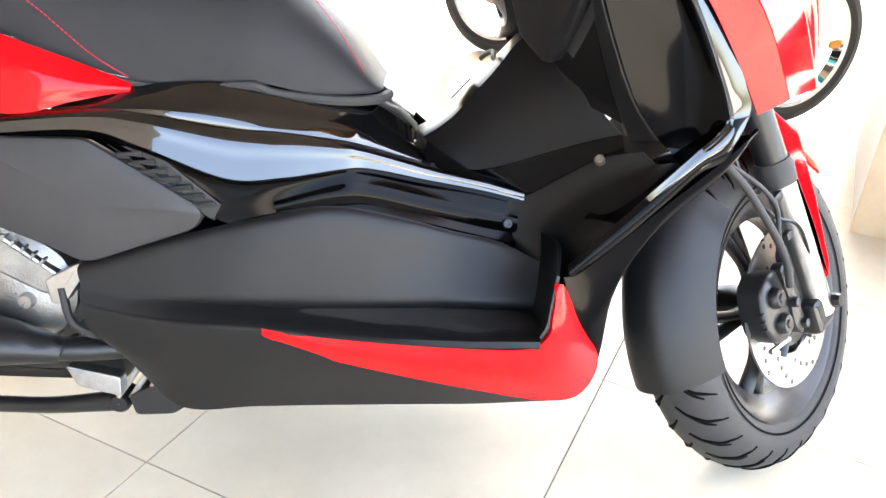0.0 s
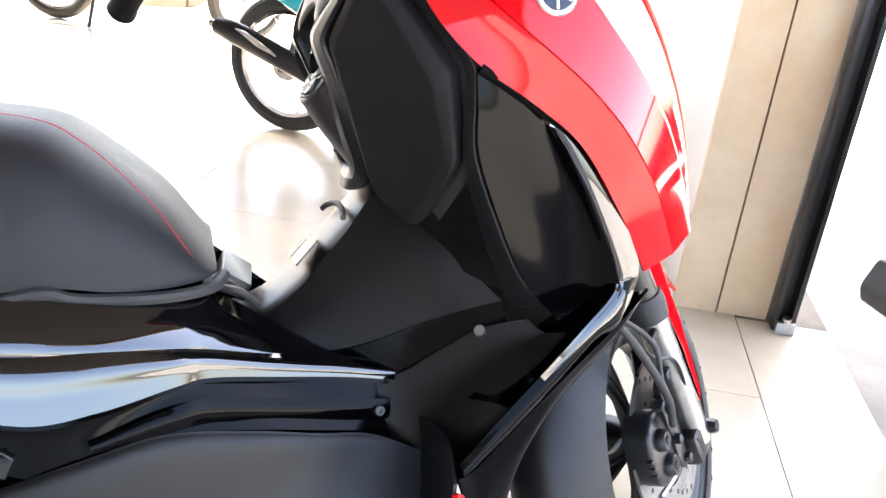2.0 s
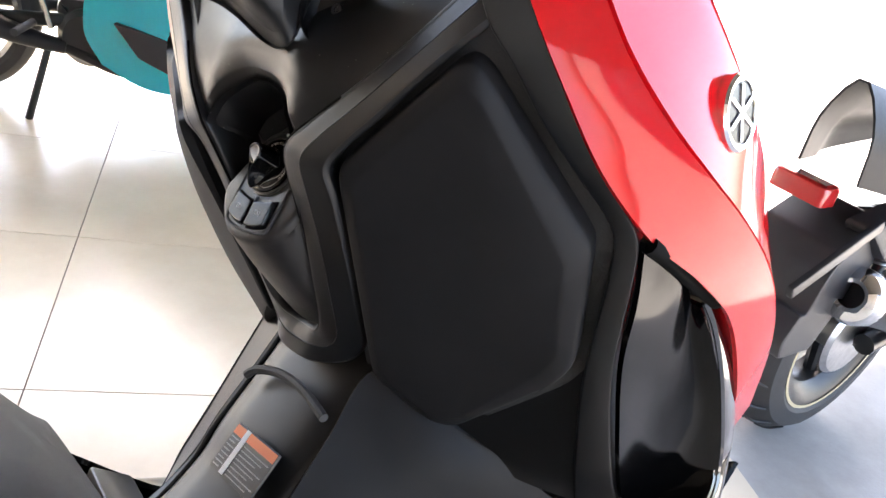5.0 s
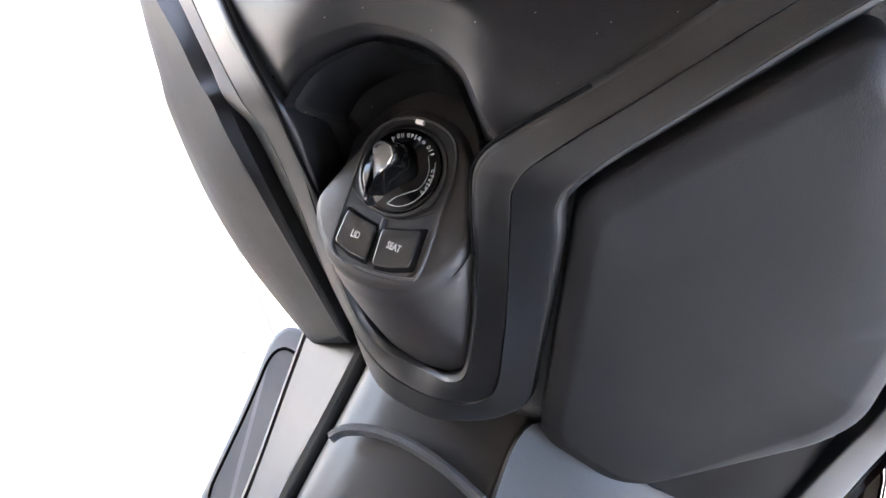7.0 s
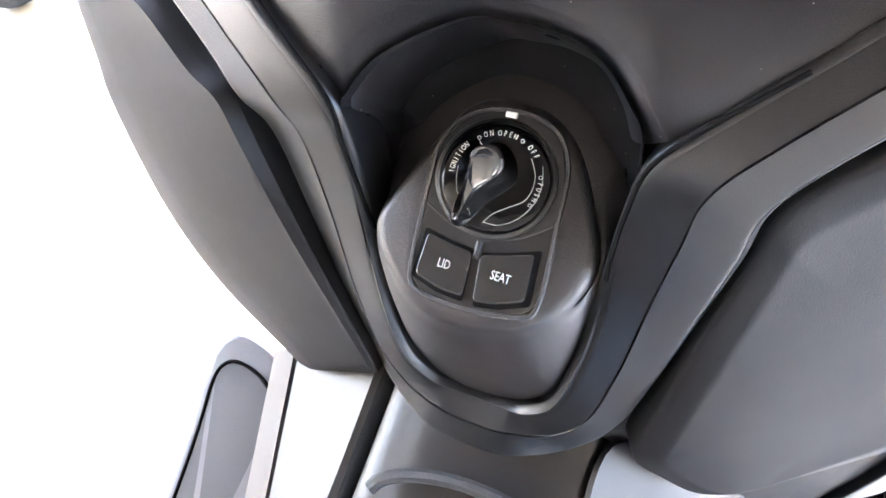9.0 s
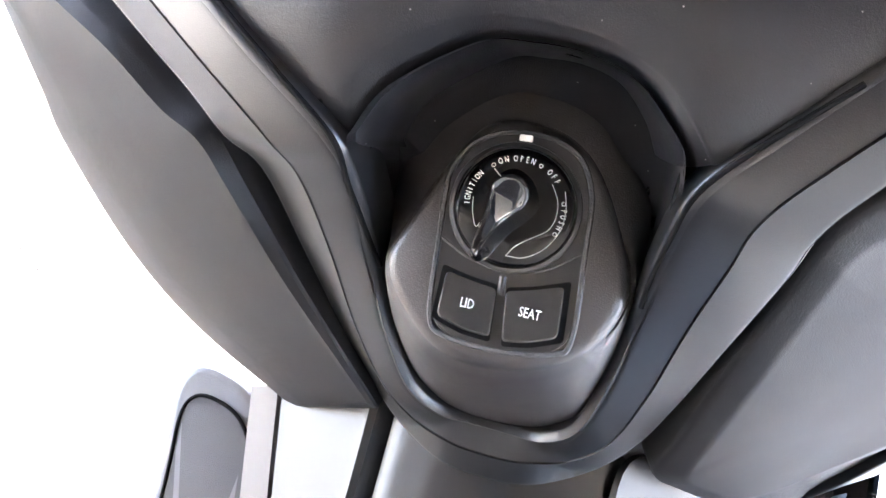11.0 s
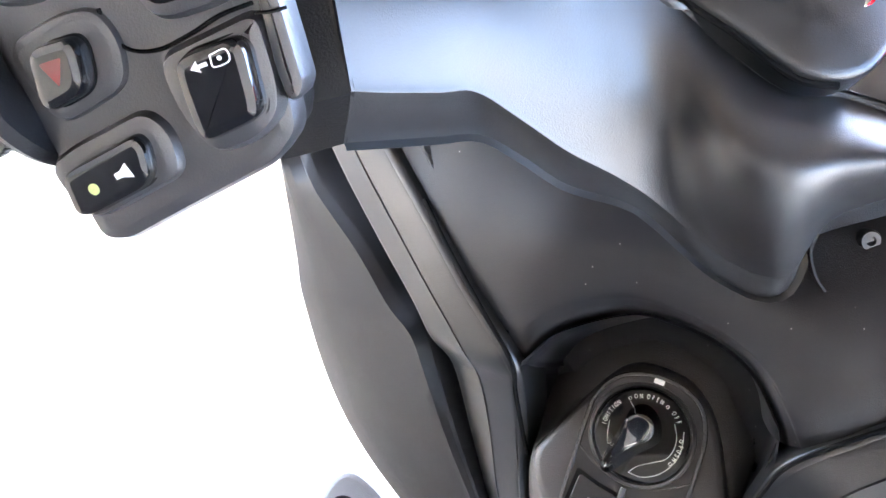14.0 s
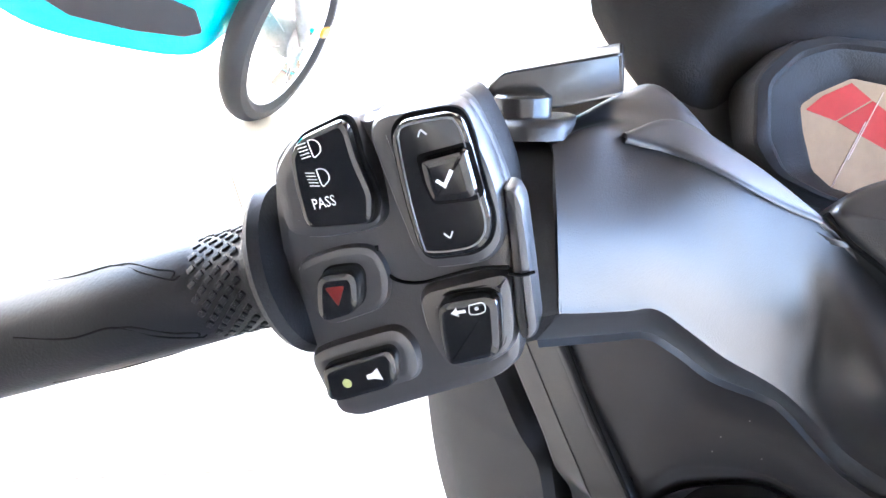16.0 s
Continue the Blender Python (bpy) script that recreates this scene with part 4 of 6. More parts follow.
tyre_profile = [(.192, -.046), (.200, -.054), (.222, -.060), (.245, -.055), (.262, -.040), (.272, -.020), (.275, 0), (.272, .020), (.262, .040), (.245, .055), (.222, .060), (.200, .054), (.192, .046)]
wheel = part("front_wheel", lathe([(.186, -.050), (.194, -.052), (.194, -.044), (.176, -.036), (.160, -.02), (.160, .02), (.176, .036), (.194, .044), (.194, .052), (.186, .050), (.168, .036), (.150, .02), (.150, -.02), (.168, -.036)], WC, WA, 72), "blackmetal", scooter, "black cast alloy front wheel")
tyre = part("tyre", lathe(tyre_profile, WC, WA, 96), "rubber", wheel, "black treaded rubber tyre")
# tubes laid on the tread; their near-black colour gives the grooves' shade
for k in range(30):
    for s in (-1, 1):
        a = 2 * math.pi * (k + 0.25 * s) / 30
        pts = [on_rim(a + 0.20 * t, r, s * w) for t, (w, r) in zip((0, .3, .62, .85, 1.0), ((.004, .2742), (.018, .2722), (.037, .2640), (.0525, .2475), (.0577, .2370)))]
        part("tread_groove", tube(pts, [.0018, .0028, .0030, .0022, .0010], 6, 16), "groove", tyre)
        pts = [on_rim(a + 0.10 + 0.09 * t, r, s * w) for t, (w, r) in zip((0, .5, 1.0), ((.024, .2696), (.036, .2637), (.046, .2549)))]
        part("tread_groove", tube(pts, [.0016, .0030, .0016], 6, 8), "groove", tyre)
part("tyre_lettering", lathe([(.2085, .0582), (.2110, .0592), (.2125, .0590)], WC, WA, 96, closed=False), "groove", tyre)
for k in range(5):
    a = 2 * math.pi * k / 5 + 0.35
    for d in (-.13, .13):
        part("spoke", tube([on_rim(a, .030, .012), on_rim(a + d * .6, .09, .014), on_rim(a + d, .165, .0)], [.016, .012, .015], 10, 14, flat=0.7), "blackmetal", wheel)
part("hub", lathe([(.001, -.06), (.034, -.06), (.036, -.03), (.028, 0), (.040, .045), (.040, .062), (.001, .062)], WC, WA, 32, closed=False), "blackmetal", wheel)
# drilled disc
def disc_mesh():
    bm = lathe([(.078, -.002), (.1335, -.002), (.1335, .002), (.078, .002)], WC + WA * .066, WA, 80)
    return bm


disc = part("brake_disc", disc_mesh(), "steel", wheel, "drilled steel brake disc")
for k in range(40):
    a = 2 * math.pi * k / 40
    r = (.092, .103, .114, .125)[k % 4]
    part("drill_hole", lathe([(.001, .0023), (.0042, .0023), (.0042, .001)], on_rim(a, r, .066), WA, 10, closed=False), "rubber", disc)
for k in range(5):
    a = 2 * math.pi * k / 5
    part("disc_arm", tube([on_rim(a, .036, .064), on_rim(a + .1, .085, .066)], [.016, .010], 8, 4, flat=0.35), "blackmetal", disc)

part("disc_carrier", lathe([(.034, -.001), (.064, -.001), (.066, .001), (.064, .003), (.034, .003)], WC + WA * .066, WA, 40), "blackmetal", disc)

FORK_F = .020
def fork_leg(r):
    bot, top = wp(FORK_F, r, -.02), wp(FORK_F - .02, r, .46)
    leg = part("fork_leg", tube([bot, wp(FORK_F, r, .06), wp(FORK_F - .006, r, .22), wp(FORK_F - .010, r, .245)], [.024, .023, .0235, .026], 20, 24), "forksilver", scooter, "silver fork lower leg")
    part("fork_tube", tube([wp(FORK_F - .010, r, .24), top], .025, 18, 4), "blackmetal", leg)
    part("dust_seal", lathe([(.020, -.016), (.029, -.016), (.031, .01), (.028, .024), (.020, .024)], wp(FORK_F - .010, r, .235), WU, 20), "rubber", leg)
    part("axle_clamp", box(wp(FORK_F - .012, r, -.012), WF, WU, WA, .062, .058, .036, .010), "blackmetal", leg)
    return leg


leg_r = fork_leg(.105)
fork_leg(-.105)
part("axle_bolt", lathe([(.001, .012), (.010, .012), (.012, .006), (.012, -.02)], wp(FORK_F + .012, .128, -.005), WA, 8, closed=False), "blackmetal", leg_r)
# calliper
CALO = [(-.125, .055), (-.112, .098), (-.078, .110), (-.050, .100), (-.036, .072), (-.034, .030), (-.044, .000), (-.072, -.014), (-.108, -.004), (-.126, .022)]
cal = part("brake_caliper", slab(rounded([wp(f, .070, u) for f, u in CALO], .014), WA, .030, .008, .012, dome=.004, rings=3), "blackmetal", scooter, "black two-piston brake calliper")
for u in (.024, .070):
    part("piston_boss", lathe([(.001, .014), (.013, .014), (.016, .011), (.0175, .003), (.0175, -.012)], wp(-.088, .100, u), WA, 24, closed=False), "blackmetal", cal)
    part("piston_cap", lathe([(.001, .0165), (.006, .0165), (.0075, .0145), (.0075, .010)], wp(-.088, .100, u), WA, 14, closed=False), "fork", cal)
part("caliper_bridge", slab(rounded([wp(f, .098, u) for f, u in ((-.060, .104), (-.040, .108), (-.026, .090), (-.034, .062), (-.020, .044), (-.034, .020), (-.026, -.008), (-.048, -.022), (-.062, .002), (-.056, .048))], .009), WA, .010, .005, .008, dome=.003), "fork", cal, "grey cast calliper bridge")
for f, u in ((-.044, .092), (-.040, -.004), (-.050, .040)):
    part("caliper_bolt", lathe([(.001, .009), (.0045, .009), (.0075, .0075), (.0085, .002), (.0085, -.006)], wp(f, .109, u), WA, 8, closed=False), "fork", cal)
for u in (.034, .047, .060):
    part("caliper_fin", box(wp(-.112, .094, u), WF, WU, WA, .030, .0045, .010, .002), "blackmetal", cal)
part("pad_pin", tube([wp(-.120, .088, -.010), wp(-.070, .094, -.016)], .0045, 10, 4), "steel", cal)
part("caliper_bracket", slab(rounded([wp(-.03, .094, .115), wp(.020, .094, .135), wp(.030, .094, .05), wp(.026, .094, -.01), wp(-.02, .094, -.02), wp(-.036, .094, .03)], .012), WA, .006, .003, .006), "blackmetal", cal)
part("sensor_ring", lathe([(.030, -.002), (.046, -.002), (.046, .003), (.030, .003)], WC + WA * .078, WA, 40), "blackmetal", wheel)
for k, pts in enumerate(([(-.060, .116, .075), (-.070, .128, .13), (-.085, .126, .20), (-.105, .115, .28), (-.125, .09, .34), (-.14, .05, .40)], [(-.055, .118, .085), (-.075, .13, .16), (-.06, .13, .22), (-.105, .11, .30), (-.15, .06, .37)])):
    part("brake_hose", tube([wp(*p) for p in pts], (.0060, .0038)[k], 10, 40), "rubber", scooter, "black rubber brake hose")
part("sensor_wire", tube([wp(.02, .115, .05), wp(-.01, .13, .15), wp(-.06, .12, .20), wp(-.09, .11, .29), wp(-.07, .11, .36)], .0028, 8), "fork", scooter)
for u, s in ((.215, .026), (.15, .02)):
    part("hose_clip", box(wp(-.035, .122, u), WF, WU, WA, s, .012, .01, .003), "fork", scooter)

# black rear part of the front guard, and the red guard
def guard(a0, a1, r0, r1, half, nseg, drop, name, mat, label):
    rows = []
    for w in np.linspace(-1, 1, 11):
        row = []
        for a in np.linspace(radians(a0), radians(a1), nseg):
            t = (a - radians(a0)) / (radians(a1) - radians(a0))
            r = r0 + (r1 - r0) * t - drop * abs(w) ** 2.6
            row.append(tuple(on_rim(a, r, half * w)))
        rows.append(row)
    return part(name, sheet(rows, 22, nseg * 3, 0.004), mat, scooter, label)


guard(112, 174, .322, .306, .073, 10, .082, "rear_guard", "panel", "satin black rear part of the front guard")
guard(40, 80, .300, .312, .080, 10, .060, "front_guard", "red", "red front mudguard")
G_ = [wp(-.02, .092, .345), wp(.05, .098, .335), wp(.115, .100, .26), wp(.098, .108, .15), wp(.075, .112, .04), wp(.055, .113, .02), wp(.062, .110, .12), wp(.058, .105, .22), wp(.02, .10, .28)]
part("guard_side", slab(rounded(G_, .01), WA, .004, .003, .006), "red", scooter, "red guard side blade over the fork leg")

# ---------------------------------------------------------------- ignition pod, pocket and dash
IG = Plane((.1887, .0008, .8336), (.1006, -.9945, .0294), (.5419, .0796, .8367))
POD = [(-5.6, 39.2), (6.2, 39.3), (17.2, 36.8), (27.9, 28.6), (36.1, 15.9), (42.2, 1.9), (46.6, -10), (48, -19.8), (44.3, -31.3), (36.3, -42.6), (24, -50.4), (7.9, -54.4), (-9.2, -54.2), (-22.9, -49), (-33.3, -39), (-40.7, -29.4), (-43.6, -20.1), (-41.2, -12), (-34.7, 2.1), (-26.5, 18.7), (-19.4, 30), (-13.8, 35.9)]
BASE = [(.200, .050, .788), (.212, .052, .835), (.235, .046, .868), (.243, .025, .882), (.246, .0, .886), (.243, -.022, .882), (.236, -.042, .868), (.214, -.050, .838), (.199, -.051, .800), (.207, -.045, .755), (.216, -.037, .728), (.227, -.015, .705), (.227, .012, .703), (.218, .033, .722), (.208, .045, .752)]


def closed(line, n):
    """A smooth closed line through the points."""
    q = [tuple(p) for p in line]
    k = len(q)
    c = catmull(q[-3:] + q + q[:3], (k + 5) * n + 1)
    return [tuple(p) for p in c[3 * n:(3 + k) * n]]


def ring_loft(rings, n, mat, name, label="", fill=False, sharp=38.0):
    bm = bmesh.new()
    loops = [[bm.verts.new(p) for p in closed(r, n)] for r in rings]
    for a, b in zip(loops, loops[1:]):
        for i in range(len(a)):
            j = (i + 1) % len(a)
            bm.faces.new((a[i], a[j], b[j], b[i]))
    if fill:
        bm.faces.new(loops[-1])
    return part(name, bm, mat, scooter, label, sharp)


def lerp3(a, b, t, push=0.0):
    return [tuple(Vector(p).lerp(Vector(q), t) + IG.n * push * (1 if p[2] < .83 else 0.3)) for p, q in zip(a, b)]


def below(ring, outline):
    """For each point of the outline, the point of the ring that lies in the same direction from the pod's middle."""
    flat = lambda q: math.atan2((Vector(q) - IG.o).dot(IG.y) * 1000 + 8, (Vector(q) - IG.o).dot(IG.x) * 1000 - 1)
    dense = closed(ring, 24)
    turns = [flat(q) for q in dense]
    pick = lambda a: min(range(len(dense)), key=lambda k: abs(math.atan2(math.sin(turns[k] - a), math.cos(turns[k] - a))))
    return [dense[pick(math.atan2(y + 8, x - 1))] for x, y in outline]


BASE = below(BASE, POD)
RIMP = [tuple(p) for p in IG.line(POD, -3.2)]
MIDP = [tuple(IG.at(1 + (x - 1) * .965, -8 + (y + 8) * .965, -1.0)) for x, y in POD]
TOPP = [tuple(IG.at(1 + (x - 1) * .90, -8 + (y + 8) * .90, 0)) for x, y in POD]
PLT = [tuple(IG.at(1 + (x - 1) * .55, -6 + (y + 6) * .75, 0)) for x, y in POD]
EDGE = [tuple(IG.at(1 + (x - 1) * 1.015, -8 + (y + 8) * 1.02, -8)) for x, y in POD]
ring_loft([BASE, lerp3(EDGE, BASE, .75, .004), lerp3(EDGE, BASE, .4, .006), lerp3(EDGE, BASE, .12, .003), EDGE, RIMP, MIDP, TOPP, PLT], 4, "pod", "ignition_pod", "black grained plastic ignition pod", True, 60)

ARCH0 = [(.1657, .0568, .8620), (.1645, .0541, .8697), (.1696, .0438, .8852), (.1783, .0178, .9017), (.1793, -.0004, .9045), (.1778, -.0189, .9042), (.1749, -.0361, .8988), (.1698, -.0493, .8875), (.1706, -.0560, .8751)]
MOUTH = [(.228, 0, .703), (.226, -.016, .705), (.219, -.036, .716), (.204, -.047, .750), (.189, -.053, .790), (.176, -.058, .835)] + list(reversed(ARCH0)) + [(.176, .058, .835), (.189, .053, .790), (.204, .047, .750), (.219, .036, .716), (.226, .016, .705)]
def sunk(dx, k, low=0.0):
    return [(x + dx, y * k, .79 + (z - .79) * (k if z > .79 else 1 - (1 - k) * .4) - low * (z > .85)) for x, y, z in MOUTH]


DEEP1, DEEP2, DEEP3, DEEP4 = sunk(.008, .985), sunk(.022, .955, .001), sunk(.040, .89, .002), sunk(.052, .62, .003)
ring_loft([MOUTH, DEEP1, DEEP2, DEEP3, DEEP4], 5, "dash", "pocket_wall", "hollow round the ignition switch", True, 60)
D1 = [(.172, .090, .8875), (.169, .066, .896), (.173, .049, .912), (.177, .023, .919), (.178, 0, .920), (.177, -.025, .917), (.173, -.047, .909), (.169, -.062, .895), (.1715, -.0735, .8830)]
D2 = [(.183, .124, .9095), (.181, .092, .918), (.181, .058, .931), (.183, .028, .937), (.184, 0, .939), (.183, -.028, .937), (.180, -.055, .930), (.182, -.082, .918), (.187, -.1055, .9125)]
D3 = [(.198, .159, .9315), (.200, .115, .950), (.203, .070, .960), (.207, .035, .963), (.212, 0, .964), (.207, -.035, .963), (.203, -.070, .959), (.202, -.105, .952), (.2025, -.139, .945)]
D4 = [(.213, .198, .961), (.218, .145, .982), (.232, .09, .985), (.250, .045, .985), (.256, 0, .985), (.250, -.045, .985), (.232, -.09, .985), (.218, -.135, .984), (.212, -.172, .976)]
D5 = [(.236, .235, 1.000), (.262, .155, 1.018), (.29, .1, 1.02), (.31, .05, 1.02), (.32, 0, 1.02), (.31, -.05, 1.02), (.29, -.1, 1.02), (.262, -.150, 1.018), (.236, -.208, 1.012)]
def rim_row(out, deep):
    """A line beside the edge of the hollow: out along the dash, deep into the hollow."""
    rows = []
    for p, q in zip(ARCH0, D1):
        p = Vector(p)
        o = Vector(q) - p
        o = o.normalized() * (1 if out < 0 else o.length / .026)
        v = Vector((.93, -p.y * 1.6, -.22)).normalized()
        rows.append(tuple(p + o * out + v * deep))
    return rows


LIPS = [rim_row(*q) for q in ((-.0066, .042), (-.0054, .031), (-.0038, .021), (-.0020, .0128), (.0006, .0064), (.0046, .0024), (.0100, .0006), (.0160, -.0002))]
dash_rows = LIPS + [[tuple(Vector(a).lerp(Vector(b), .25) + Vector((-.0004, 0, 0))) for a, b in zip(D1, D2)], D2, D3, D4, D5]
part("dash_panel", sheet(dash_rows, 110, 72, 0.004, flip=True), "dash", scooter, "black dash panel with a rounded rim above the ignition switch", 60)
# switch plate, buttons and knob
PLATE = [(-24.5, -9), (-24.5, 14), (-18, 27), (-8, 33), (3, 34.5), (14, 33), (24, 27), (29.5, 14), (30, -5), (29.7, -39), (23, -45.5), (2, -47.5), (-17, -45), (-23.5, -38)]
switch = part("ignition_switch", IG.key(PLATE, 1.2, 0, 7, .8, 2), "satin", scooter, "keyless ignition switch plate")
part("plate_groove", tube([IG.at(x, y, 1.1) for x, y in PLATE + PLATE[:2]], .0011, 6, 90), "rubber", switch)
part("plate_seam", tube([IG.at(x, y, 1.2) for x, y in ((-24, -8.5), (-12, -15), (2, -18), (16, -15.5), (29, -7.5))], .0005, 6, 30), "rubber", switch)
for nm, pts, tx, ty in (("LID", [(-19.5, -20.5), (-9, -23.2), (0.3, -24.6), (0.3, -43.2), (-10, -42), (-20.8, -38.2)], -9.8, -32), ("SEAT", [(3.3, -25), (14, -23), (24.6, -20), (24.8, -39.7), (14, -43), (4.3, -44)], 13.4, -32.2)):
    part("button_well", IG.key([(1 + (x - 1) * 1.09, -33 + (y + 33) * 1.15) for x, y in pts], .4, 1.2, 1.5, .2, 1), "groove", switch)
    key = part("push_button", IG.key(pts, 3.4, 1.2, 2.6, 0.9, 2), "button", switch, "dark grey push button with white lettering")
    part("button_lettering", IG.text(nm, tx, ty, 5.2, 4.68, -4, 0.70, .00006), "softprint", key)
part("button_pip", tube([IG.at(1.6, -27, 1.6), IG.at(1.6, -20, 1.6)], .0014, 10, 6), "satin", switch)
part("indicator_light", box(IG.at(2.4, 32.3, 2.4), IG.x, IG.y, IG.n, .0050, .0024, .0016, .0006), "whiteprint", switch, "small white indicator light")
KC = (2.2, 6.0)
part("knob_ring", lathe([(.0224, 0), (.0244, 0), (.0248, .0012), (.0244, .0022), (.0230, .0026), (.0224, .002)], IG.at(*KC, 1.0), IG.n, 64), "satin", switch)
knob_base = part("knob_base", lathe([(.0001, .0034), (.0206, .0034), (.0218, .0028), (.0222, .001), (.0222, -.002)], IG.at(*KC, 1.0), IG.n, 64, closed=False), "knob", switch, "gloss black rotary knob")
TEAR_TOP = [(-5.3, 10.8, 24), (-2.6, 13.8, 24.5), (1.5, 14.9, 24.5), (5.7, 13.3, 24), (7.7, 9.1, 23), (6.7, 4.8, 22), (2.5, 0.7, 20), (-1.4, -2.8, 18), (-4.7, -7.2, 15), (-7.5, -11.5, 11), (-9.3, -14.6, 8), (-11.2, -13.6, 8), (-10.3, -8.6, 11), (-8.2, -3.3, 15), (-6.5, 1.8, 19), (-5.7, 6.9, 22)]
TEAR_BASE = [(-7.4, 10.7), (-5.3, 17.3), (-0.1, 20.2), (5.4, 18.2), (9.5, 13.1), (10.9, 6.3), (7.4, 1.2), (2.5, -3.5), (-1.2, -8.6), (-4.4, -13.6), (-8.5, -16.1), (-11.5, -14.2), (-11.6, -9.0), (-10.6, -3.7), (-9.1, 1.7), (-8.2, 6.5)]


def loft_part(rings, n, mat, name, parent, label=""):
    bm = bmesh.new()
    loops = [[bm.verts.new(p) for p in closed(r, n)] for r in rings]
    for a, b in zip(loops, loops[1:]):
        for i in range(len(a)):
            j = (i + 1) % len(a)
            bm.faces.new((a[i], a[j], b[j], b[i]))
    bm.faces.new(loops[-1])
    bm.faces.new(list(reversed(loops[0])))
    return part(name, bm, mat, parent, label, 50)


tear_rings = [[tuple(IG.at(x, y, 4.2)) for x, y in TEAR_BASE]]
for k in (.22, .6):
    tear_rings.append([tuple(IG.at(x0 + (x - x0) * k ** .7, y0 + (y - y0) * k ** .7, 4.2 + (h - 5.0) * k)) for (x0, y0), (x, y, h) in zip(TEAR_BASE, TEAR_TOP)])
for k, drop in ((1.0, 1.6), (.985, .6), (.93, 0), (.84, .1), (.78, .7), (.62, 1.1)):
    tear_rings.append([tuple(IG.at(-3.5 + (x + 3.5) * k, 2.5 + (y - 2.5) * k, h - drop)) for x, y, h in TEAR_TOP])
loft_part(tear_rings, 5, "piano", "knob_handle", knob_base, "tall gloss black teardrop knob handle")
for k, pts in ((.86, ((-18.2, 3), (-17.6, -3), (-15.2, -9.5), (-12.6, -5), (-11.4, 1), (-10.4, 7), (-7.6, 12.4), (-11.0, 16.4))), (1.0, ((-.5, -17.4), (2.5, -13.4), (8, -9.6), (13.4, -6.0), (15.6, -1), (15.4, 5), (12.6, 11))), (1.0, ((-.5, -17.4), (6, -17.2), (13, -13), (17.6, -6), (18.8, 2), (17.6, 9)))):
    part("knob_line", tube([IG.at(x * k + 2, y * k + 5.0, 4.52) for x, y in pts], .00016, 5, 60), "softprint", knob_base)
for word, a, step in (("IGNITION", 163, 5.6), ("ON", 112, 7.6), ("OPEN", 87, 7.0), ("OFF", 46, 7.0), ("PUSH", -8, 7.0)):
    for k, ch in enumerate(word):
        b = a - (k - (len(word) - 1) / 2) * step
        part("knob_letter", IG.text(ch, KC[0] + 17.9 * math.cos(radians(b)), KC[1] + 17.9 * math.sin(radians(b)), 3.2, 4.5, b - 90, .66), "whiteprint", knob_base)
for a in (128, 88, 62, 20, -22):
    part("knob_dot", lathe([(.0001, .0002), (.0005, .0002), (.0005, 0)], IG.at(KC[0] + 20.2 * math.cos(radians(a)), KC[1] + 20.2 * math.sin(radians(a)), 4.0), IG.n, 8, closed=False), "whiteprint", knob_base)
for a, r in ((125, 17.6), (66, 17.8), (11, 17.8), (-27, 17.8)):
    part("knob_symbol", lathe([(.00060, 0), (.00080, 0), (.00080, .0001), (.00060, .0001)], IG.at(KC[0] + r * math.cos(radians(a)), KC[1] + r * math.sin(radians(a)), 4.5), IG.n, 12), "whiteprint", knob_base)

# near-black filler boxes added behind the corners of the hollow to close holes
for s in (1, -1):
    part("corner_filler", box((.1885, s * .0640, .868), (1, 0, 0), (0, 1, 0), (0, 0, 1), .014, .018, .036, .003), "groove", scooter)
# dark gaps between dash, frame and lids
part("panel_gap", tube([(.1804, -.0996, .9083), (.1754, -.0885, .8987), (.1710, -.0780, .8895), (.1662, -.0674, .8796), (.1643, -.0602, .8692), (.1674, -.0571, .8543), (.1780, -.0540, .8279), (.1822, -.0535, .8151)], .0011, 8, 60), "groove", scooter)
part("panel_gap", tube([(.1830, .1306, .9165), (.1732, .1072, .9004), (.1648, .0824, .8839), (.1610, .0603, .8658), (.1696, .0573, .8451), (.1829, .0526, .8152), (.1882, .0499, .8024)], .0011, 8, 60), "groove", scooter)

# ---------------------------------------------------------------- handlebar, switch block and dash top
HB = Plane((-.0029, .1132, 1.0520), (.348, -.752, .560), (-.235, .508, .829))
BLOCK = [(-56, 13), (-48, 18.5), (-38, 20), (-25.5, 19.4), (-21.5, 16), (-15.7, 18.6), (5.6, 15.6), (9, 12), (11, -1), (11.6, -14), (7, -37.6), (2, -59), (-1, -69), (-10.9, -74.5), (-44.2, -77), (-62, -78.5), (-69.5, -75), (-68.5, -55), (-69.5, -42), (-66, -17.5), (-62, -2)]
block = part("switch_block", HB.key(BLOCK, 0, -5, 4, 4, 10), "block", scooter, "black plastic handlebar switch block")
# rear of the same block in darker plastic, which puts shade on its sides
part("block_back", HB.key([(-28 + (x + 28) * .96, -26 + (y + 26) * .96) for x, y in BLOCK], 0, -15, 5, 1, 28), "flank", block)
COL_L = [(-55, 10), (-46, 17.5), (-38, 20), (-24.5, 19.6), (-22.2, 9), (-22.8, -3), (-25, -13), (-30, -15.5), (-49, -13.5), (-58, -9)]
COL_R = [(-20.8, 13.5), (-15.3, 18), (5.5, 15.2), (8.8, 11.8), (11, -1), (11.4, -13.3), (8.4, -27), (4, -31.5), (-1, -33.5), (-16, -31.5), (-20, -27), (-20.5, -10)]
part("block_column", HB.key(COL_L, 6.5, -5, 5, 4.5, 4), "block", block)
part("block_column", HB.key(COL_R, 8.5, -5, 5, 4.5, 4), "block", block)
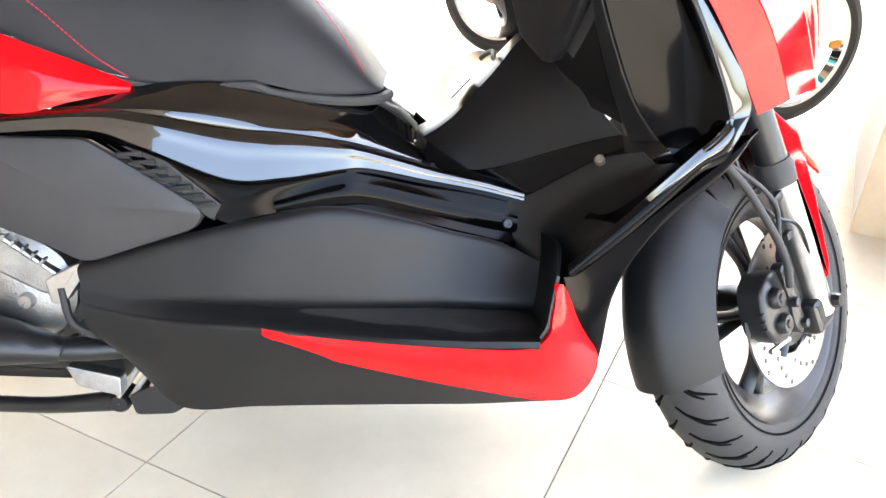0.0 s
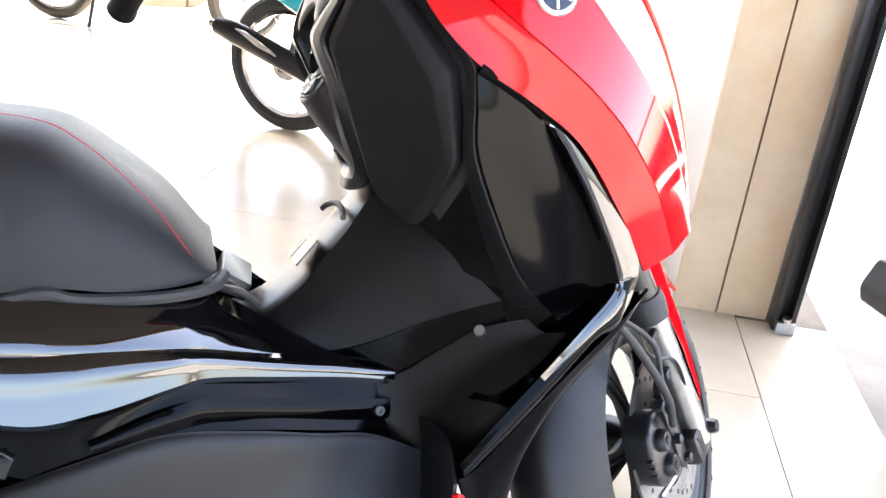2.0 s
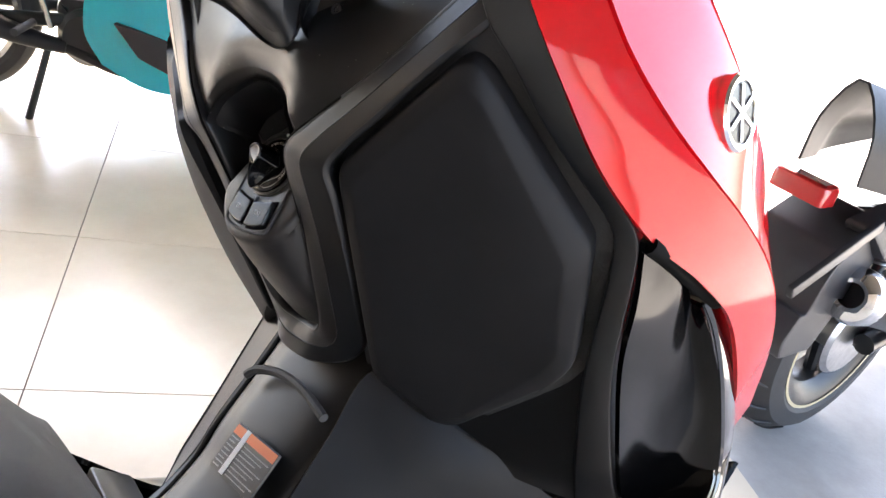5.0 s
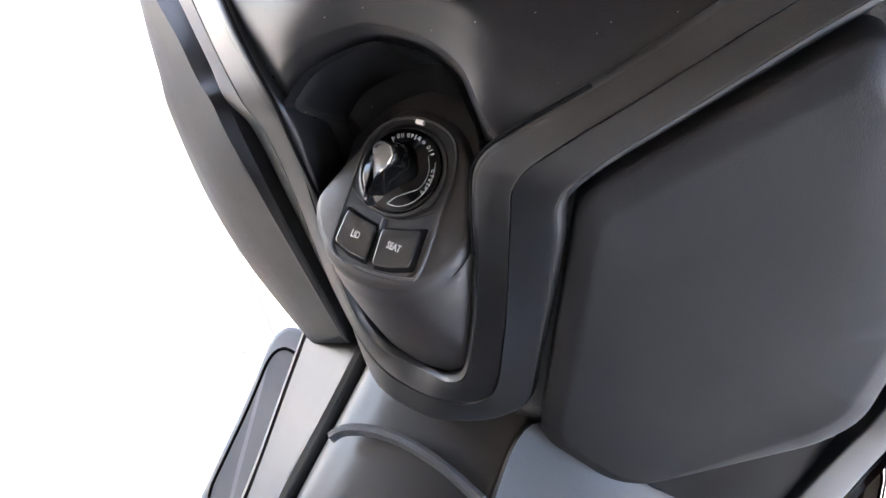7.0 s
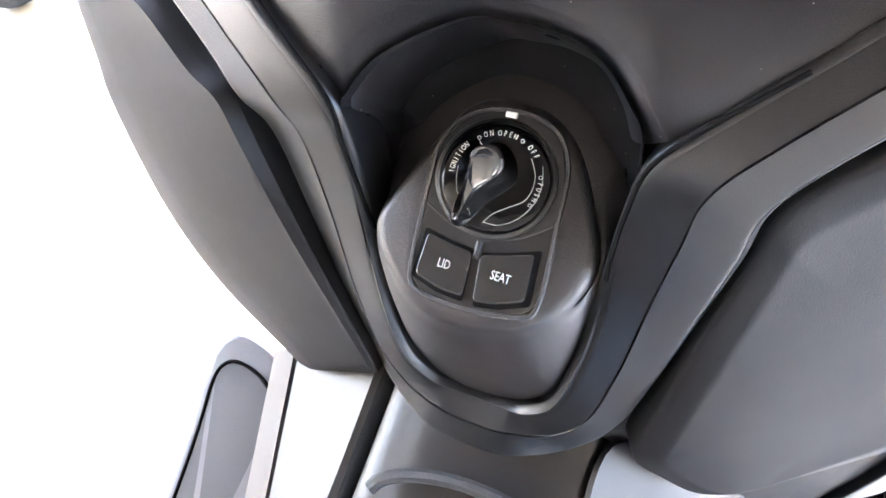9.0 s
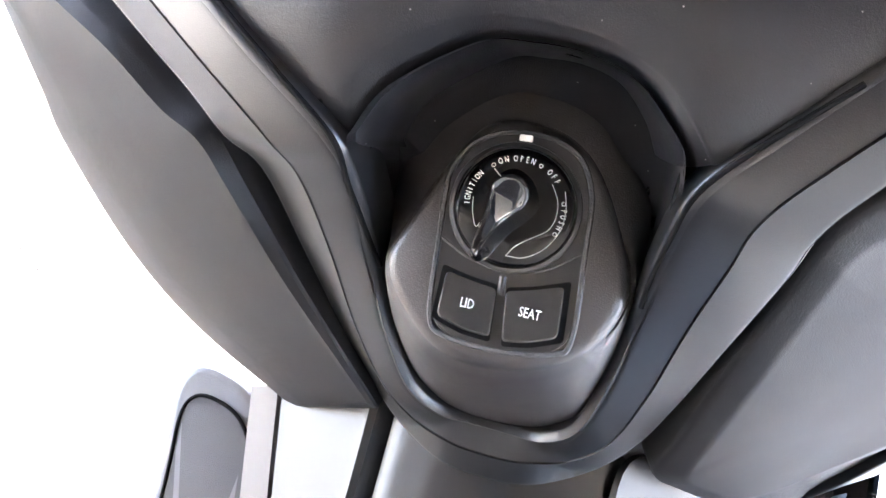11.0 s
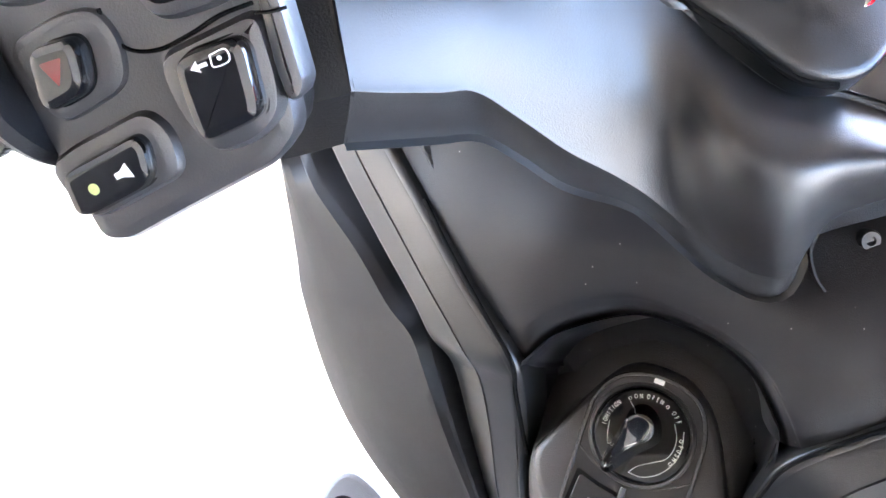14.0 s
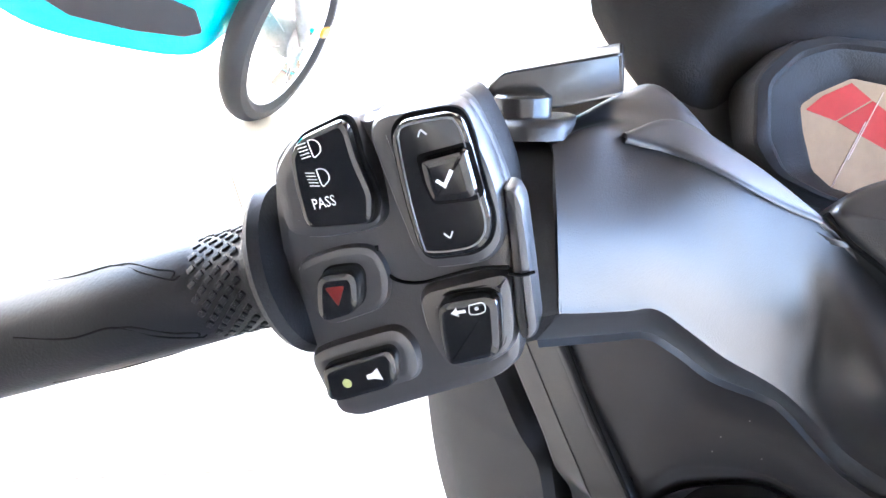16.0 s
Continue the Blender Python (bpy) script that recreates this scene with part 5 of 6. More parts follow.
part("block_step", HB.key([(-25, -37), (6.5, -37), (3, -55), (-1, -63), (-10, -67), (-24, -66), (-27, -52)], 6, -5, 6, 5, 4), "block", block)
part("block_step", HB.key([(-69, -50), (-60, -48), (-35, -47), (-31, -55), (-34, -67), (-60, -69), (-68, -67)], 4, -5, 5, 3.5, 4), "block", block)
part("block_step", HB.key([(-62, -19), (-44, -17.5), (-33, -20), (-31, -30), (-36, -41), (-60, -43)], 2.6, -5, 7, 2.4, 4), "block", block)


def switch_key(pts, base, h, mat="piano", radius=3.0, bevel=1.2, label="glossy black switch", dome=0.0):
    cx, cy = sum(p[0] for p in pts) / len(pts), sum(p[1] for p in pts) / len(pts)
    part("switch_well", HB.key([(cx + (x - cx) * 1.07, cy + (y - cy) * 1.06) for x, y in pts], .3, base, radius + .5, .2, 2), "groove", block)
    return part("switch_key", HB.key(pts, h, base, radius, bevel, 1, dome), mat, block, label)


beam = switch_key([(-44, 14.6), (-39, 18.3), (-25.5, 19.8), (-23.7, 17), (-24.6, 7.9), (-24, -3.4), (-26.6, -9.9), (-29.1, -11.4), (-46.5, -8), (-47.7, -5.3), (-46.3, 5.6)], 1.6, 4.2, radius=2.2, bevel=1.6, label="glossy black headlamp switch")
turn = switch_key([(-12.5, 11.4), (-8.2, 14.6), (4.9, 13), (8.3, 10.7), (8.9, 4.8), (7.9, -8.1), (7.3, -19.8), (4, -25.9), (-1.7, -27.9), (-14.3, -26.1), (-16.2, -22.3), (-15.5, -9.9), (-13.9, 3.4)], 3.4, 3.2, radius=3, bevel=1.4, label="glossy black indicator switch")
part("switch_groove", tube([HB.at(x, y, 6.5) for x, y in ((-10.4, 10.4), (-7.4, 12.8), (4.2, 11.4), (6.6, 9.2), (7, 4.4), (6, -8.4), (5.4, -18.8), (2.8, -23.8), (-2.4, -25.6), (-13, -24), (-14.4, -21), (-13.6, -9.4), (-11.8, 3), (-10.4, 10.4))], .00032, 6, 80), "ringprint", turn)
part("slider_well", HB.key([(-7.4, 4.2), (8.6, 3.6), (7.9, -11.6), (5.2, -13), (-7.4, -11), (-8.2, -4.2)], .2, 6.5, 2, .1, .5), "groove", turn)
ind = part("indicator_slider", HB.key([(-6.1, 3), (7.6, 2.6), (6.8, -10.4), (4.6, -11.6), (-6.3, -9.8), (-6.9, -4.2)], 4.6, 6.0, 2, 2.2, 2), "piano", turn, "raised indicator slider with a tick mark")
red = switch_key([(-52.5, -24.6), (-49, -22.8), (-40.2, -24.2), (-38.9, -27.4), (-41.7, -35.2), (-45.4, -38), (-54.6, -38.4), (-56.4, -35)], -2.4, 7.2, radius=2.4, bevel=2.2, label="clear topped hazard switch")
part("hazard_mark", HB.key([(-50, -27), (-43.5, -27.8), (-48, -34)], .12, 4.8, .8, .05, .1), "hazard", red)
mode = switch_key([(-17.7, -41.4), (-14.5, -39.7), (-.8, -40.8), (1.4, -43.8), (-2.6, -58.4), (-5, -60.8), (-19.2, -61), (-21, -58.2), (-19.6, -48.9)], 0, 7.4, radius=3, bevel=2.4, label="glossy black menu switch")
horn = switch_key([(-63.4, -54), (-59, -53), (-38.6, -51.8), (-37, -55.2), (-39.3, -62.2), (-43, -65.2), (-61.6, -66.4), (-65.4, -64.4)], -1.4, 5.4, radius=2.6, bevel=2, label="grey black horn button")
# printed marks
part("switch_lettering", HB.text("PASS", -39.0, -1.5, 4.6, 5.85, -4, .78), "softprint", beam)
for cx, cy, slope in ((-37.0, 14.6, 0), (-37.8, 6.0, -.3)):
    dee = [(.4, 2.4), (1.8, 2.3), (3.0, 1.5), (3.5, 0), (3.0, -1.5), (1.8, -2.3), (.4, -2.4), (.4, 2.4)]
    part("lamp_mark", tube([HB.at(cx + x, cy + y, 5.9) for x, y in dee], .00018, 6, 40), "softprint", beam)
    for k in range(5):
        part("lamp_mark", box(HB.at(cx - 1.9, cy + 2.0 - 1.0 * k, 5.85), HB.x + HB.y * slope, HB.y, HB.n, .0030, .00032, .0001, .00003), "softprint", beam)
cx, cy = -.4, -4.4
part("arrow_mark", HB.key([(cx - 2.9, cy + .6), (cx - 2.1, cy + 1.2), (cx - .7, cy - .5), (cx + 2.1, cy + 2.8), (cx + 2.9, cy + 2.0), (cx - .7, cy - 1.9)], .12, 10.7, .1, .05, .05), "whiteprint", ind)
for cx, cy, f in ((-3.6, 9.4, 1), (-6.0, -20.4, -1)):
    part("arrow_mark", tube([HB.at(cx - 1.3, cy - .7 * f, 6.7), HB.at(cx - .7, cy + .15 * f, 6.7), HB.at(cx, cy + .9 * f, 6.7), HB.at(cx + .7, cy + .15 * f, 6.7), HB.at(cx + 1.3, cy - .7 * f, 6.7)], .00026, 6, 24), "softprint", turn)
part("menu_mark", tube([HB.at(x, y, 7.5) for x, y in ((-7.4, -42.4), (-3.2, -42.6), (-3.6, -45.4), (-7.8, -45.2), (-7.4, -42.4))], .00018, 6, 50), "softprint", mode)
part("menu_mark", lathe([(.0001, .0001), (.0006, .0001), (.0006, 0)], HB.at(-5.5, -43.9, 7.45), HB.n, 10, closed=False), "softprint", mode)
part("menu_mark", HB.key([(-13.6, -43.6), (-11.4, -42.2), (-11.4, -43.2), (-9, -43.4), (-9, -44.4), (-11.4, -44.2), (-11.4, -45.2)], .12, 7.4, .1, .05, .05), "softprint", mode)
part("horn_mark", HB.key([(-48.6, -58.6), (-46.6, -58.4), (-44.2, -57), (-43.6, -61.4), (-46.4, -60.3), (-48.6, -60.2)], .12, 4.0, .1, .05, .05), "softprint", horn)
# pale green dot painted on the horn button as a glint
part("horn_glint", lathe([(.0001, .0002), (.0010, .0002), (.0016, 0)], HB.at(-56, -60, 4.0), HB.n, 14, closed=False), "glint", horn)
CLIP = [(11.2, -13), (14.6, -14.4), (15.6, -19), (11.9, -39.3), (8.2, -58.1), (5, -61.4), (1.4, -60.6), (2.4, -51.8), (6, -37.6), (9, -24)]
part("block_clip", HB.key(CLIP, 6, -6, 2, 2.6, 6), "block", block, "rounded clip down the side of the block")
part("clip_seam", tube([HB.at(5.2, -38.2, .6), HB.at(9, -39.6, .9), HB.at(12.4, -40.2, -1)], .0005, 6, 12), "groove", block)
part("block_seam", tube([HB.at(x, y, h) for x, y, h in ((6, -36, 1.4), (-4, -35.2, -2), (-14, -36, -4.6), (-24, -36, -4.8), (-31, -33, -4.6), (-34, -27, -4.6), (-33, -21, -4.6))], .0006, 6, 40), "groove", block)
# grip
GY, GH = -24.5, -20.5
part("grip_flange", lathe([(.016, -.002), (.0285, -.002), (.030, .0005), (.0285, .004), (.018, .006), (.016, .006)], HB.at(-70, GY, GH), HB.x, 48), "grip", scooter, "thin grip flange")
grip = part("grip", lathe([(.0001, -.150), (.017, -.150), (.0215, -.147), (.0215, -.140), (.0200, -.136), (.0197, -.060), (.0186, -.009), (.0178, -.0075), (.0176, .013), (.0186, .0145), (.0182, .020), (.0200, .0255), (.0240, .0275), (.0001, .028)], HB.at(-94, GY, GH), HB.x, 56, closed=False), "grip", scooter, "black rubber grip with moulded pattern")
for i in range(22):
    for j in range(6):
        a = 2 * math.pi * (i + .5 * (j % 2)) / 22
        d = HB.y * math.cos(a) + HB.n * math.sin(a)
        c = HB.at(-99.6 + 3.3 * j, GY, GH) + d * .0178
        part("grip_knob", box(c, HB.x + d.cross(HB.x) * .6, d.cross(HB.x) - HB.x * .6, d, .0031, .0021, .0012, .0005), "grip", grip)
for off in (0.0, 1.25, 2.5, 3.75, 5.0):
    for run in (((-170, 1.22), (-147, 1.50), (-128, 1.52), (-113, 1.95), (-101, 2.24), (-97.5, 2.22)), ((-128, 1.53), (-120, 1.62), (-108, 1.94), (-100, 2.10), (-101, 2.24))):
        pts = []
        for x, a in run:
            r = .0186 + (.0197 - .0186) * min(1, (-97 - x) / 51)
            pts.append(HB.at(x - 6, GY, GH) + (HB.y * math.cos(a + off) + HB.n * math.sin(a + off)) * (r - .0001))
        part("grip_line", tube(pts, .00042, 6, 50), "groove", grip)
part("bar", tube([HB.at(-80, GY, GH), HB.at(-20, GY, GH - 2), HB.at(6, GY, GH - 8)], .010, 14, 20), "blackmetal", scooter)

# bar cover, from the switch block to the middle
H0 = [(.0629, .1213, 1.0504), (.0832, .1192, 1.0559), (.1113, .1172, 1.0640), (.1251, .1106, 1.0691), (.1293, .0979, 1.0652), (.1347, .0803, 1.0552), (.1405, .0596, 1.0495), (.1477, .0359, 1.0396), (.1612, .0126, 1.0264), (.1679, -.0141, 1.0147), (.1817, -.0312, 1.0146), (.1891, -.0576, 1.0117)]
H1 = [(.0539, .1099, 1.0483), (.0693, .1053, 1.0546), (.0830, .0990, 1.0545), (.0936, .0866, 1.0526), (.1000, .0759, 1.0515), (.1105, .0629, 1.0479), (.1261, .0505, 1.0425), (.1418, .0350, 1.0353), (.1602, .0106, 1.0214), (.1670, -.0157, 1.0108), (.1767, -.0331, 1.0112), (.1862, -.0595, 1.0081)]
H2 = [(.0446, .0964, 1.0297), (.0575, .0897, 1.0298), (.0725, .0813, 1.0302), (.0853, .0730, 1.0288), (.0995, .0623, 1.0235), (.1148, .0496, 1.0141), (.1313, .0353, 1.0042), (.1449, .0179, .9984), (.1317, -.0052, .9939), (.1333, -.0255, .9916), (.1455, -.0412, .9983), (.1572, -.0584, 1.0023)]
H3 = [(.0457, .0858, 1.0001), (.0562, .0811, .9996), (.0745, .0729, .9995), (.0874, .0668, .9997), (.1027, .0560, .9912), (.1200, .0432, .9805), (.1402, .0284, .9709), (.1566, .0157, .9609), (.1737, -.0124, .9422), (.1737, -.0350, .9437), (.1722, -.0427, .9702), (.1784, -.0604, .9853)]
H4 = [(.0602, .0964, .9787), (.0725, .0905, .9790), (.0912, .0813, .9797), (.1078, .0722, .9803), (.1211, .0613, .9738), (.1372, .0468, .9632), (.1527, .0295, .9586), (.1667, .0169, .9505), (.1771, -.0136, .9323), (.1803, -.0366, .9346), (.1940, -.0387, .9671), (.2062, -.0549, .9814)]
H0b = [(x + .02, y + .010, z - .006) for x, y, z in H0]
H5 = [(x + .045, y + .022, z + .006) for x, y, z in H4]
ARM = [H0b, H0, blend(H0, H1, .5), H1, H2, blend(H2, H3, .88), blend(H3, H4, .10), blend(H3, H4, .92), H4]
part("bar_cover", sheet(ARM, 64, 70, 0.003, flip=False), "cover", scooter, "sculpted matte black handlebar cover", 60)
# end of the cover beside the switch block, its shade given by a darker plastic
part("cover_end", solid_loft([[tuple(Vector(r[0]) + Vector(d)) for r in (H0b, H0, H1, H2, H3, H4, H5)] for d in ((.001, -.0005, 0), (-.006, .0085, -.005), (-.010, .015, -.008))], 8), "flank", scooter)


CAPO = [(.1481, .0361, 1.0418), (.1623, .0343, 1.0497), (.1807, .0236, 1.0581), (.1934, .0107, 1.0649), (.2056, -.0073, 1.0702), (.2104, -.0274, 1.0606), (.1970, -.0409, 1.0389), (.1785, -.0383, 1.0230), (.1690, -.0293, 1.0175), (.1615, -.0182, 1.0172), (.1588, -.0068, 1.0212), (.1550, .0076, 1.0282), (.1510, .0241, 1.0346)]
capn = Vector((-.638, -.401, .658)).normalized()
cap = part("bar_cap", slab(rounded(CAPO, .010), capn, .005, .004, .012, dome=.006, rings=3), "satin", scooter, "smooth black cap over the bar clamp", 60)
part("cap_joint", tube([tuple(Vector(q) + capn * .0004) for q in CAPO[8:] + CAPO[:1]], .0014, 8, 40), "groove", scooter)
CE = Plane(Vector((.1865, -.0125, 1.0475)) + capn * .0095, (.66, -.75, .0), (.30, .25, .92))
b2 = part("round_badge", lathe([(.0135, 0), (.0165, 0), (.0165, .0022), (.0150, .003), (.0135, .0022)], CE.o, CE.n, 40), "chrome", cap, "round chrome badge ring with crossed bars")
for k in range(3):
    d = CE.x * math.cos(radians(90 + 60 * k)) + CE.y * math.sin(radians(90 + 60 * k))
    part("badge_bar", box(CE.at(0, 0, .8), d, CE.n.cross(d), CE.n, .029, .0026, .0016, .0006), "chrome", b2)
# screw in a round pocket under the cover
part("screw_pocket", lathe([(.0001, -.002), (.020, -.002), (.024, .002), (.026, .010), (.027, .010), (.026, -.004), (.0001, -.004)], (.206, -.058, .957), (-.86, -.45, .25), 36, closed=False), "flank", scooter, "dark hollow round the screw")
part("cover_screw", lathe([(.0001, .0010), (.0019, .0010), (.0020, .0024), (.0038, .0024), (.0045, .001), (.0045, -.006)], (.203, -.058, .959), (-.86, -.45, .25), 16, closed=False), "fork", scooter, "small steel screw")
# leaf-shaped raised panel on top of the cover
LEAF_UP = [(.0834, .0992, 1.0549), (.1063, .0951, 1.0606), (.1188, .0868, 1.0594), (.1286, .0728, 1.0545), (.1372, .0576, 1.0485), (.1460, .0372, 1.0392)]
LEAF_LOW = [(.0830, .0986, 1.0545), (.0940, .0868, 1.0532), (.1002, .0760, 1.0521), (.1105, .0631, 1.0485), (.1263, .0506, 1.0434), (.1452, .0366, 1.0386)]
LEAF = [LEAF_LOW, [(x - .0007, y - .0004, z + .0008) for x, y, z in blend(LEAF_LOW, LEAF_UP, .14)], [(x - .0003, y, z + .0008) for x, y, z in blend(LEAF_LOW, LEAF_UP, .85)], LEAF_UP]
part("cover_leaf", sheet(LEAF, 14, 40, .0014), "cover", scooter, "raised leaf shape on the cover", 60)
# mirror plug, lever clamp
PLUG, PLUGN = (.0601, .1282, 1.0525), (-.028, .28, .96)
part("mirror_plug", lathe([(.0001, .0082), (.0030, .0082), (.0036, .0092), (.0094, .0092), (.0102, .0084), (.0102, -.006), (.0001, -.006)], PLUG, PLUGN, 40, closed=False), "button", scooter, "glossy black mirror hole plug")
part("plug_seat", lathe([(.0100, -.0008), (.0114, -.0008), (.0120, -.002), (.0120, -.005), (.0100, -.005)], PLUG, PLUGN, 36), "groove", scooter)
SHO = [(.0470, .1180, 1.0540), (.0580, .1105, 1.0560), (.0850, .1180, 1.0545), (.0860, .1420, 1.0470), (.0480, .1440, 1.0455)]
part("cover_shoulder", slab(rounded([Vector(q) for q in SHO], .006), Vector(PLUGN).normalized(), .003, .003, .004), "cover", scooter, "flat shoulder of the cover round the plug", 60)
CL = [(.0560, .1430, 1.0600), (.0580, .1400, 1.0665), (.087, .112, 1.0825), (.089, .107, 1.0685), (.062, .134, 1.0515), (.0570, .1400, 1.0510)]
part("lever_clamp", slab(rounded(CL, .002), HB.n, .002, .001, .026), "button", scooter, "dark lever clamp")
# instrument housing: six-sided bezel with reflections painted on its display
bn = Vector((-.66, -.60, .45)).normalized()
MD = Plane((.2441, .0508, 1.0668), (.722, -.673, .162), (.206, .432, .878))
BZ = [(-55.5, 20), (-36, 38), (-17, 41.5), (24, 40), (46, 36), (60, 14), (60, -16), (46, -38), (16, -46), (-22, -36), (-46, -26), (-57, -12.5)]
OPEN = [(-22.5, 9.5), (-14, 15), (5.5, 23.5), (33, 19.5), (46, 15), (50, 0), (45, -22), (28, -33), (2, -32), (-7, -29.5), (-16.5, -21.5), (-21, -3)]


def ringline(k, h):
    """A line round the bezel, k of the way from its outside to the opening."""
    a, b = rounded(MD.line(BZ, h), .006, 5), rounded(MD.line(OPEN, h), .0022, 5)
    return [p.lerp(q, k) for p, q in zip(a, b)]


bm = bmesh.new()
loops = [[bm.verts.new(p) for p in ringline(k, h)] for k, h in ((.0, -34), (0, -4), (.015, -1.2), (.05, 0), (.20, 0), (.25, -1), (.30, -2.6), (.36, -3.0), (.80, -9.5), (.90, -11), (1.0, -14))]
for a, b in zip(loops, loops[1:]):
    for i in range(len(a)):
        j = (i + 1) % len(a)
        bm.faces.new((a[i], a[j], b[j], b[i]))
meter = part("instrument_bezel", bm, "cowl", scooter, "black six-sided instrument bezel", 30)
part("display_face", slab(MD.line([(1.15 * x, 1.15 * y) for x, y in OPEN], -13), bn, .0004, .0002, .001), "film", meter, "display with tan reflections painted on it")
for pts in ([(-21, 8), (-12, 15), (4, 22), (15, 14), (-5, 3)], [(-4.2, 2.6), (15.8, 13.6), (46, -7), (40, -19)]):
    part("reflection_patch", slab(MD.line(pts, -12.5), bn, .0002, .0001, .0001), "reflectred", meter, "red reflection painted on the display")
for q in ((5.5, -9), (15.5, 6)):
    part("reflection_line", tube([MD.at(q[0] - 14, q[1] - 22, -12.3), MD.at(q[0] + 6, q[1] + 12, -12.3)], .0003, 5), "reflectline", meter)
# dark meter cowl and screen foot behind
cowl = [[(.212, .138, 1.050), (.214, .128, 1.045), (.220, .112, 1.042), (.230, .092, 1.050)], [(.200, .187, 1.092), (.200, .161, 1.077), (.205, .132, 1.072), (.215, .105, 1.078)], [(.225, .186, 1.125), (.225, .160, 1.110), (.230, .130, 1.104), (.240, .100, 1.105)], [(.27, .17, 1.19), (.27, .15, 1.17), (.28, .11, 1.15), (.30, .07, 1.14)], [(.33, .15, 1.25), (.33, .12, 1.22), (.34, .08, 1.19), (.36, .03, 1.16)]]
cowl = [r[:-1] + [(r[-1][0] + .016, r[-1][1] + .008, r[-1][2]), (r[-1][0] + .065, r[-1][1] - .03, r[-1][2] + .022), (r[-1][0] + .12, r[-1][1] - .09, r[-1][2] + .03)] for r in cowl]
part("meter_cowl", sheet(cowl, 22, 30, .006), "cowl", scooter, "black meter cowl")
part("meter_shelf", sheet([[(.12, .19, 1.035), (.16, .165, 1.045), (.20, .13, 1.055), (.23, .10, 1.06)], [(.15, .13, 1.02), (.18, .11, 1.03), (.21, .09, 1.035), (.24, .07, 1.04)], [(.19, .08, 1.00), (.21, .06, 1.0), (.23, .05, 1.01), (.26, .03, 1.01)]], 12, 20, .004), "matte", scooter)

# left floor panel and foot board seen past the shield
LA = [(.020, .072, .488), (.108, .069, .522), (.157, .069, .557), (.183, .069, .591), (.221, .069, .633), (.263, .069, .683)]
LB = [(.010, .078, .478), (.120, .091, .500), (.168, .105, .546), (.202, .1141, .5807), (.236, .1255, .6145), (.2701, .1369, .6482)]
LC = [(x + .03, y + .034, z - .035) for x, y, z in LB]
part("tunnel_flank", sheet([[(x + .006, y - .004, z - .012) for x, y, z in LA], LA, blend(LA, LB, .06), blend(LA, LB, .5), blend(LA, LB, .94), LB, LC], 26, 30, .004), "matte", scooter, "smooth black flank of the tunnel")
part("flank_gap_tube", tube([(x - .004, y - .008, z - .006) for x, y, z in LA], .008, 10, 30), "groove", scooter)
LP = [(.22, .20, .36), (.310, .185, .450), (.352, .190, .506), (.375, .215, .538), (.380, .262, .548), (.366, .278, .535), (.325, .272, .480), (.25, .270, .38)]
part("foot_board", slab(rounded(LP, .02), (-.75, .05, .65), .006, .005, .012), "guardgrey", scooter, "grey foot board with a dark insert")
LQ = [tuple(Vector((.32, .230, .46)).lerp(Vector(p), .78)) for p in LP]
part("foot_mat", slab(rounded(LQ, .02), (-.75, .05, .65), .009, .002, .0), "grey", scooter, "dark grey ribbed foot mat")
part("mat_joint", tube([tuple(Vector(q) + Vector((-.0066, .0004, .0058))) for q in rounded([Vector(p) for p in LQ], .02)] , .0016, 8), "groove", scooter)
part("floor_panel", sheet([mirrored(PA, -1), mirrored(PB, -1), mirrored(PD, -1), mirrored(PE, -1), mirrored(PF, -1)], 24, 30, .005), "matte", scooter)
part("side_fairing", sheet([mirrored(G0, -1), mirrored(G2, -1), mirrored(G3, -1)], 16, 40, .005), "gloss", scooter)
part("side_stand", tube([(-.12, .16, .16), (-.14, .25, .08), (-.15, .30, -.055)], .011, 10), "blackmetal", scooter, "black side stand")
rear = part("rear_wheel", lathe([(.150, -.04), (.19, -.05), (.19, .05), (.150, .04)], (-.80, .0, .275), (0, 1, 0), 48), "blackmetal", scooter, "black rear wheel")
part("tyre", lathe([(.18, -.05), (.21, -.068), (.245, -.06), (.27, -.03), (.275, 0), (.27, .03), (.245, .06), (.21, .068), (.18, .05)], (-.80, 0, .275), (0, 1, 0), 64), "rubber", rear)
part("rear_fork", tube([(-.80, .09, .275), (-.62, .11, .29), (-.42, .10, .30)], .04, 12), "alloy", scooter)
part("seat_tail", sheet([[(-.60, -.20, .70), (-.8, -.16, .76), (-1.0, -.08, .80)], [(-.60, 0, .78), (-.8, 0, .82), (-1.0, 0, .84)], [(-.60, .20, .70), (-.8, .16, .76), (-1.0, .08, .80)]], 12, 16, .005), "vinyl", scooter)

